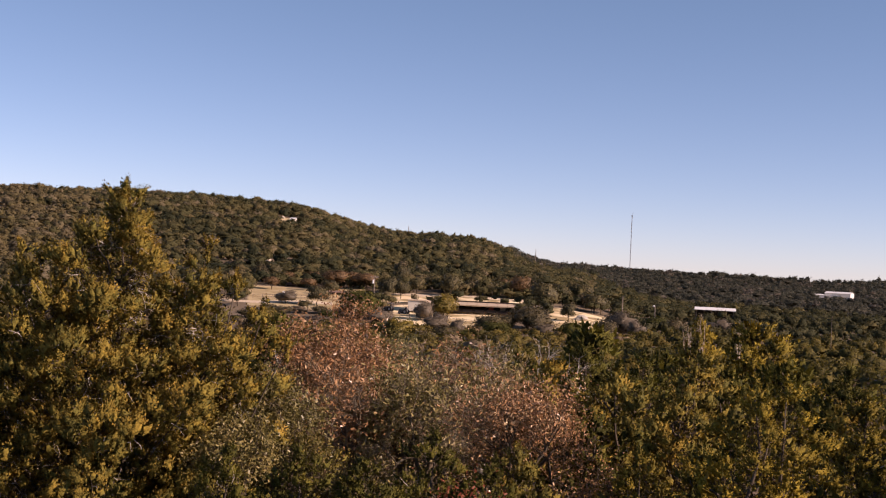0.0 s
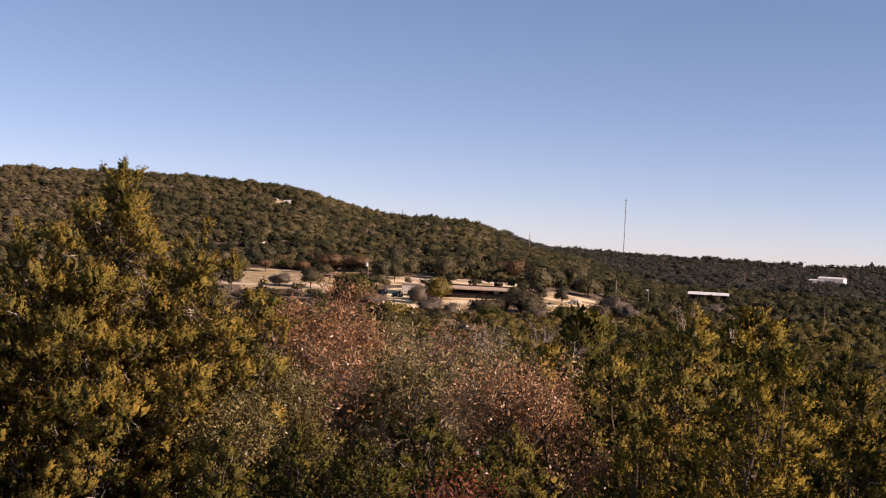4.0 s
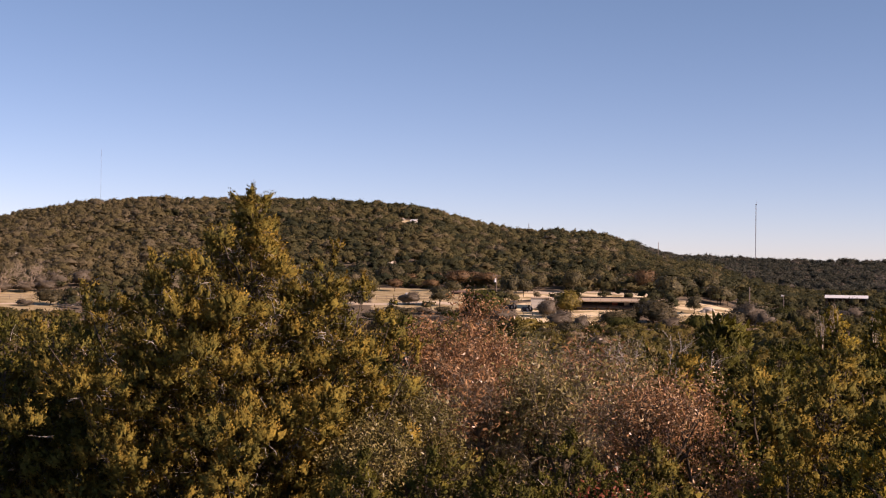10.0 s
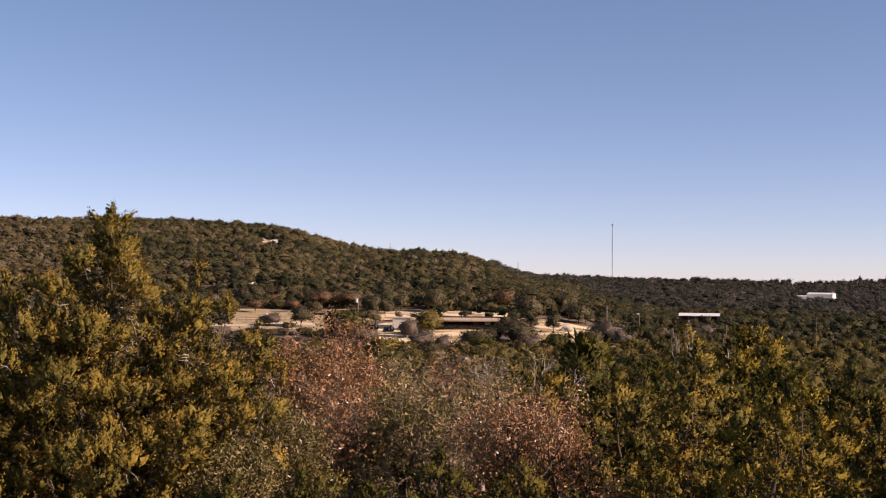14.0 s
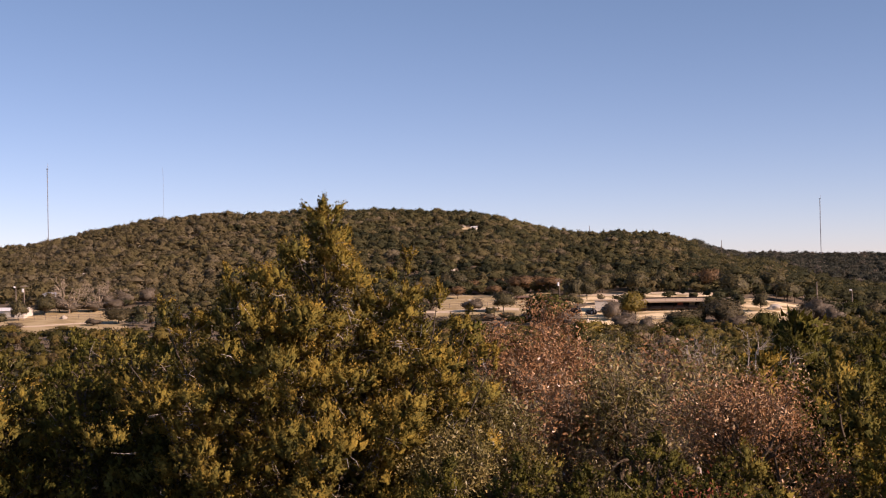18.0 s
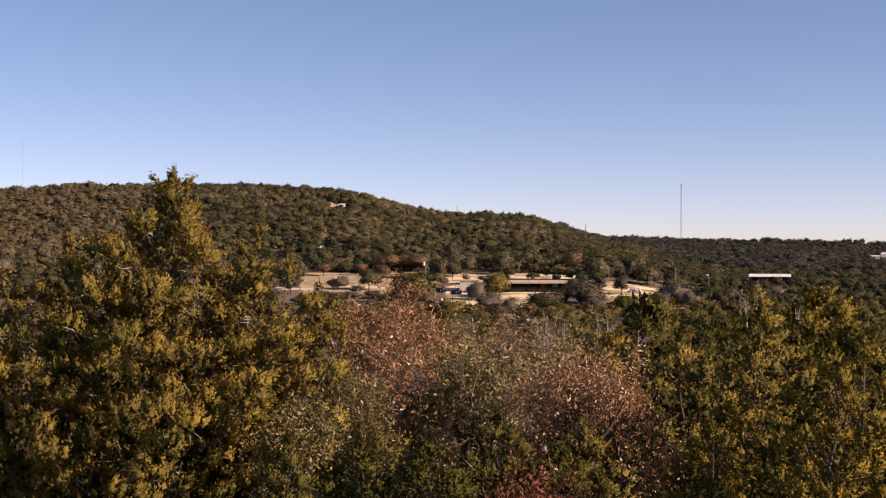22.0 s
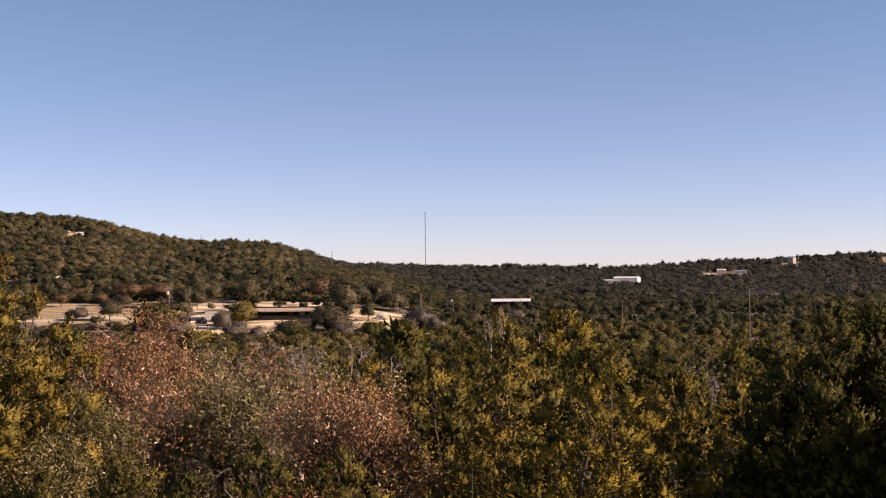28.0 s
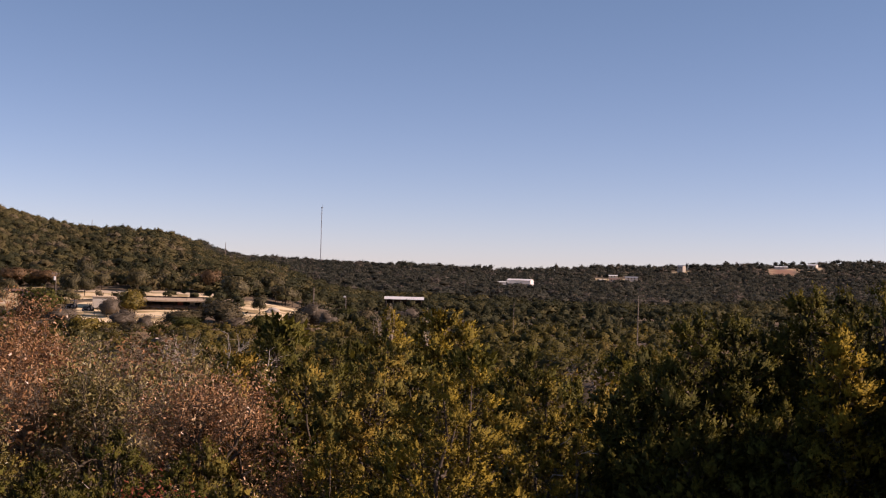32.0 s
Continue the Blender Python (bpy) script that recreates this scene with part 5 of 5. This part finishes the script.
strip("road_4", [(-29 + 0.3 * k, 384 + 2.0 * math.sin(k * 0.4)) for k in range(29)], 3.0, "pale dirt track across the dry field")


def fence(pts, label, rail_mat=POLE_WOOD):
    p0 = spot(*pts[0])
    e = base("fence", p0, label, "fence", "paddock fences")
    for k, (az, d) in enumerate(pts):
        q = spot(az, d) - p0
        part("post", rod(q + Vector((0, 0, -0.2)), q + Vector((0, 0, 1.35)), 0.08, 0.07, POLE_WOOD, "fence_post", 6), e)
        if k:
            for hz in (0.55, 1.15):
                part("rail", rod(last + Vector((0, 0, hz)), q + Vector((0, 0, hz)), 0.05, 0.05, rail_mat, "fence_rail", 5), e)
        last = q


fence([(-8 + 0.42 * k, 402) for k in range(12)], "weathered wooden paddock fence beside the drive")
fence([(-1.5 + 0.42 * k, 368 - 0.4 * k) for k in range(12)], "weathered wooden fence round the arena", PALE_WALL)
fence([(5.2 + 0.4 * k, 352) for k in range(7)], "weathered wooden fence below the stable")
fence([(-29 + 0.45 * k, 400) for k in range(20)], "wooden fence along the dry field")


def tractor(az, d, label):
    p = spot(az, d)
    e = base("tractor", p, label, "tractor", turn=60)
    part("body", block(0.9, 2.6, 0.8, DARK_STEEL, "tractor_body", 0.12, (0, 0, 0.6)), e)
    part("seat", block(0.6, 0.5, 0.6, RUBBER, "tractor_seat", 0.08, (0, -0.9, 1.4)), e)
    part("roof", block(1.3, 1.4, 0.1, DARK_STEEL, "tractor_roof", 0.04, (0, -0.8, 2.3)), e)
    for sx, sy in ((-1, 1), (1, 1), (-1, -1), (1, -1)):
        r = 0.75 if sy < 0 else 0.45
        w = part("wheel", rod((sx * 0.5, sy * 0.9, r), (sx * 0.85, sy * 0.9, r), r, r, RUBBER, "tyre", 16), e)
        part("rim", rod((sx * 0.86, sy * 0.9, r), (sx * 0.9, sy * 0.9, r), r * 0.5, r * 0.5, STEEL, "rim", 12), w)
        part("cab_post", rod((sx * 0.55, -0.8 + sy * 0.6, 1.2), (sx * 0.55, -0.8 + sy * 0.6, 2.3), 0.05, 0.05, DARK_STEEL, "cab_post", 6), e)


tractor(-2.05, 383, "dark tractor parked beside the pale end wall")
tractor(-1.36, 379, "small dark utility tractor by the stable")
tank = base("water_tank", spot(4.62, 383), "pale round water tank beside the stable", "water tank")
part("shell", rod((0, 0, -0.2), (0, 0, 2.0), 1.3, 1.3, PALE_WALL, "tank_shell", 20), tank)
part("lid", rod((0, 0, 2.0), (0, 0, 2.45), 1.33, 0.3, PALE_WALL, "tank_lid", 20), tank)


def outcrop(seed, az, d, size, label):
    rng = np.random.default_rng(seed)
    bm = bmesh.new()
    bmesh.ops.create_icosphere(bm, subdivisions=3, radius=1.0)
    for v in bm.verts:
        n = noise.noise(v.co * 1.3 + Vector((seed, 0, 0)))
        v.co = Vector((v.co.x * size * 1.3, v.co.y * size, v.co.z * size * 0.7)) * (1 + 0.5 * n)
    me = bpy.data.meshes.new("limestone_outcrop")
    bm.to_mesh(me)
    bm.free()
    me.materials.append(LIMESTONE)
    me.polygons.foreach_set("use_smooth", [True] * len(me.polygons))
    ob = new("limestone_outcrop", me)
    ob.matrix_world = Matrix.Translation(spot(az, d, size * 0.25)) @ pose(0, 0, 0, 0, 0, float(rng.uniform(0, 360)))
    tagged(ob, label, "rock", "pale rocks on the hill")


rng = np.random.default_rng(77)
for k in range(7):
    outcrop(700 + k, -21.12 + rng.normal(0, 0.05), 640 + 24 * k, rng.uniform(1.6, 2.6), "pale limestone outcrop among the hill trees")
for k in range(46):
    outcrop(720 + k, rng.uniform(-27, 4), rng.uniform(500, 780), rng.uniform(0.8, 1.9), "pale limestone rock among the hill trees")
outcrop(790, -24.2, 400, 1.0, "pale boulder in the dry field")
outcrop(791, 6.5, 385, 1.5, "heap of pale sand beside the paddock")

# ---------------------------------------------------------------- single trees round the farm: heading, distance, height of the top as an angle, width as an angle
FARM = {
    "live": (mid_tree("oak_tree", 41, 6.0, 8.0, LIVE_OAK, "spreading grey-green live oak by the farm", "oak tree", lobes=16, per=90, size=0.26, low=0.25, trunk=0.2),
             [(4.83, 398, -0.46, 1.6), (5.94, 378, -1.3, 0.75), (-2.19, 425, -0.6, 0.9), (-1.51, 428, -0.75, 0.8), (2.32, 447, -0.5, 1.6), (0.77, 450, -0.35, 1.15), (7.06, 420, -0.85, 1.3), (-20.3, 462, -0.5, 1.0), (-24.6, 445, -0.9, 0.9), (1.6, 455, -0.45, 0.9), (3.4, 446, -0.6, 0.8), (-27.2, 412, -1.15, 0.7), (-28.7, 422, -0.9, 1.0), (-22.1, 452, -0.75, 1.2), (-27.8, 440, -0.8, 0.9), (-5.19, 386, -1.06, 1.13), (-2.08, 414, -0.56, 0.9), (-1.5, 420, -0.65, 0.8), (-0.82, 434, -0.5, 0.85), (-1.54, 468, 0.06, 0.85), (0.68, 432, -0.35, 1.0), (5.56, 434, -0.49, 1.0), (7.3, 436, -0.92, 0.85), (-7.15, 468, -0.16, 1.0), (6.56, 452, -0.43, 1.25), (-26.05, 400, -0.94, 0.9), (-24.97, 412, -0.77, 1.0), (-26.92, 388, -1.45, 1.0), (-4.6, 424, -0.8, 0.9)]),
    "green": (mid_tree("juniper_tree", 42, 5.5, 7.0, JUNIPER_GREEN, "broad dark green juniper below the farm", "juniper tree", lobes=16, per=90, size=0.24, low=0.1, trunk=0.15),
              [(-3.34, 352, -1.14, 2.01), (-1.97, 322, -2.6, 1.5), (2.67, 332, -2.25, 1.6), (1.54, 318, -2.7, 1.3), (9.76, 372, -1.7, 1.3), (6.2, 322, -2.1, 1.3), (-4.6, 352, -2.1, 1.2)]),
    "brown": (mid_tree("bare_tree", 43, 5.5, 7.0, TWIG_HAZE, "leafless grey-brown oak below the farm", "bare tree", lobes=14, per=90, size=0.15, low=0.15, trunk=0.15),
              [(0.04, 342, -2.1, 1.7), (8.29, 352, -1.5, 1.9), (4.93, 338, -2.2, 1.5), (-0.57, 366, -1.5, 0.9), (12.44, 400, -1.62, 1.6), (-5.3, 330, -2.5, 1.5), (9.0, 340, -1.9, 1.3), (-25.1, 446, -0.85, 0.8), (-23.0, 380, -1.9, 0.9), (-26.2, 378, -1.9, 1.0), (-6.55, 388, -1.29, 1.25), (-0.41, 364, -1.54, 1.05), (-2.47, 348, -1.93, 1.75), (0.24, 346, -1.97, 1.3), (-3.6, 316, -2.54, 1.6), (1.03, 332, -2.19, 1.0), (-24.4, 420, -0.78, 1.1), (-22.41, 436, -0.7, 1.0), (-21.7, 438, -0.59, 1.1), (-20.74, 442, -0.48, 1.15), (-5.9, 366, -1.98, 1.1), (-7.9, 362, -2.05, 1.3), (-4.1, 362, -1.95, 1.0), (-3.0, 358, -1.9, 1.2), (-7.2, 350, -2.3, 1.3), (-5.0, 348, -2.35, 1.2), (-25.0, 417, -0.95, 1.1), (-23.9, 419, -1.05, 1.2), (-23.0, 421, -1.0, 1.4), (-22.2, 424, -0.95, 1.3)]),
    "mixed": (mid_tree("oak_tree", 44, 6.0, 8.0, WOODS_MIX, "broad brown-green oak below the stable", "oak tree", lobes=16, per=90, size=0.24, low=0.1, trunk=0.18),
              [(4.19, 358, -1.53, 2.3), (3.2, 350, -2.0, 1.2), (7.6, 335, -2.0, 1.2), (10.6, 365, -1.8, 1.3), (2.59, 344, -2.03, 1.9), (0.53, 316, -2.6, 1.4), (-7.64, 468, -0.23, 1.1), (4.17, 350, -1.73, 1.75), (-0.48, 300, -2.84, 1.5), (-21.95, 384, -1.35, 1.5), (-19.91, 420, -0.86, 1.5), (-5.1, 366, -2.0, 1.0), (-6.7, 364, -2.03, 1.2), (-7.3, 366, -1.95, 0.8), (-3.6, 352, -2.1, 1.3), (-6.2, 346, -2.4, 1.4), (-8.3, 352, -2.3, 1.2), (-4.5, 340, -2.5, 1.3)]),
    "yellow": (mid_tree("oak_tree", 45, 5.0, 5.0, YELLOW_OAK, "yellow-leaved oak in front of the stable", "oak tree", lobes=14, per=90, size=0.22, low=0.15, trunk=0.13), [(0.43, 372, -1.15, 1.35), (-1.6, 318, -2.32, 1.65), (2.78, 312, -2.63, 1.5), (-7.42, 340, -2.09, 1.5), (6.04, 332, -2.3, 1.5), (7.52, 314, -2.56, 1.5), (-26.47, 360, -1.94, 1.25), (-24.18, 360, -2.06, 1.5)]),
    "russet": (mid_tree("oak_tree", 46, 5.0, 6.0, RUSSET_FAR, "russet-leaved oak behind the paddock", "oak tree", lobes=14, per=90, size=0.22, low=0.3, trunk=0.15), [(-3.93, 470, -0.36, 1.4), (-5.2, 478, -0.5, 0.9), (-4.6, 462, -0.6, 0.8), (-6.75, 468, -0.55, 0.9), (-6.54, 460, -0.49, 0.8), (-5.43, 460, -0.44, 0.8), (-4.44, 446, -0.35, 1.25), (-3.14, 446, -0.42, 1.3), (3.82, 438, -0.22, 1.15), (3.07, 462, -0.38, 0.9), (-7.2, 436, -0.75, 0.8), (-5.6, 440, -0.75, 0.8)]),
    "pale": (base("bare_tree", (0, 0, 0), "tall leafless tree with pale trunk and limbs", "bare tree"), [(-24.22, 425, 0.18, 0.9), (-23.75, 428, -0.35, 1.3), (-23.3, 438, -0.1, 0.8), (-22.75, 432, -0.3, 1.5), (-24.0, 416, -0.75, 1.1), (-22.4, 446, 0.0, 0.8), (-21.8, 440, -0.45, 1.4), (-23.1, 420, -0.8, 1.2), (-24.6, 432, -0.45, 0.8)]),
}
pale = FARM["pale"][0]
prng = np.random.default_rng(47)
s, r, ep, ew = branching(prng, 5.0, 1.6, 1.2, 3, 4)
thick = r[:, 0] > 0.03
v, f = tubes(s[thick, :3], s[thick, 3:], r[thick, 0], r[thick, 1], 6)
part("trunk", mesh_of("bare_tree_trunk", v, f, PALE_BARK, True), pale)
v, f = tubes(s[~thick, :3], s[~thick, 3:], np.maximum(r[~thick, 0], 0.014), np.maximum(r[~thick, 1], 0.01), 3)
tagged(part("branchwork", mesh_of("bare_tree_branches", v, f, PALE_BARK), pale), kind="stuff")
SIZES = {"live": (6.0, 8.0), "green": (5.5, 7.0), "brown": (5.5, 7.0), "mixed": (6.0, 8.0), "yellow": (5.0, 5.0), "russet": (5.0, 6.0), "pale": (5.0, 3.6)}
trng = np.random.default_rng(9)
for key, (tree, rows) in FARM.items():
    h0, w0 = SIZES[key]
    for k, (az, d, el, wide) in enumerate(rows):
        p = spot(az, d)
        h = max(d * math.tan(radians(el)) - p.z, 2.0)
        w = d * radians(wide)
        m = Matrix.Translation(p) @ pose(0, 0, 0, 0, 0, float(trng.uniform(0, 360))) @ Matrix.Diagonal((w / w0, w / w0, h / h0, 1))
        t = tree if k == 0 else copy_thing(tree, m)
        t.matrix_basis = m
        tagged(t, group="trees round the farm")
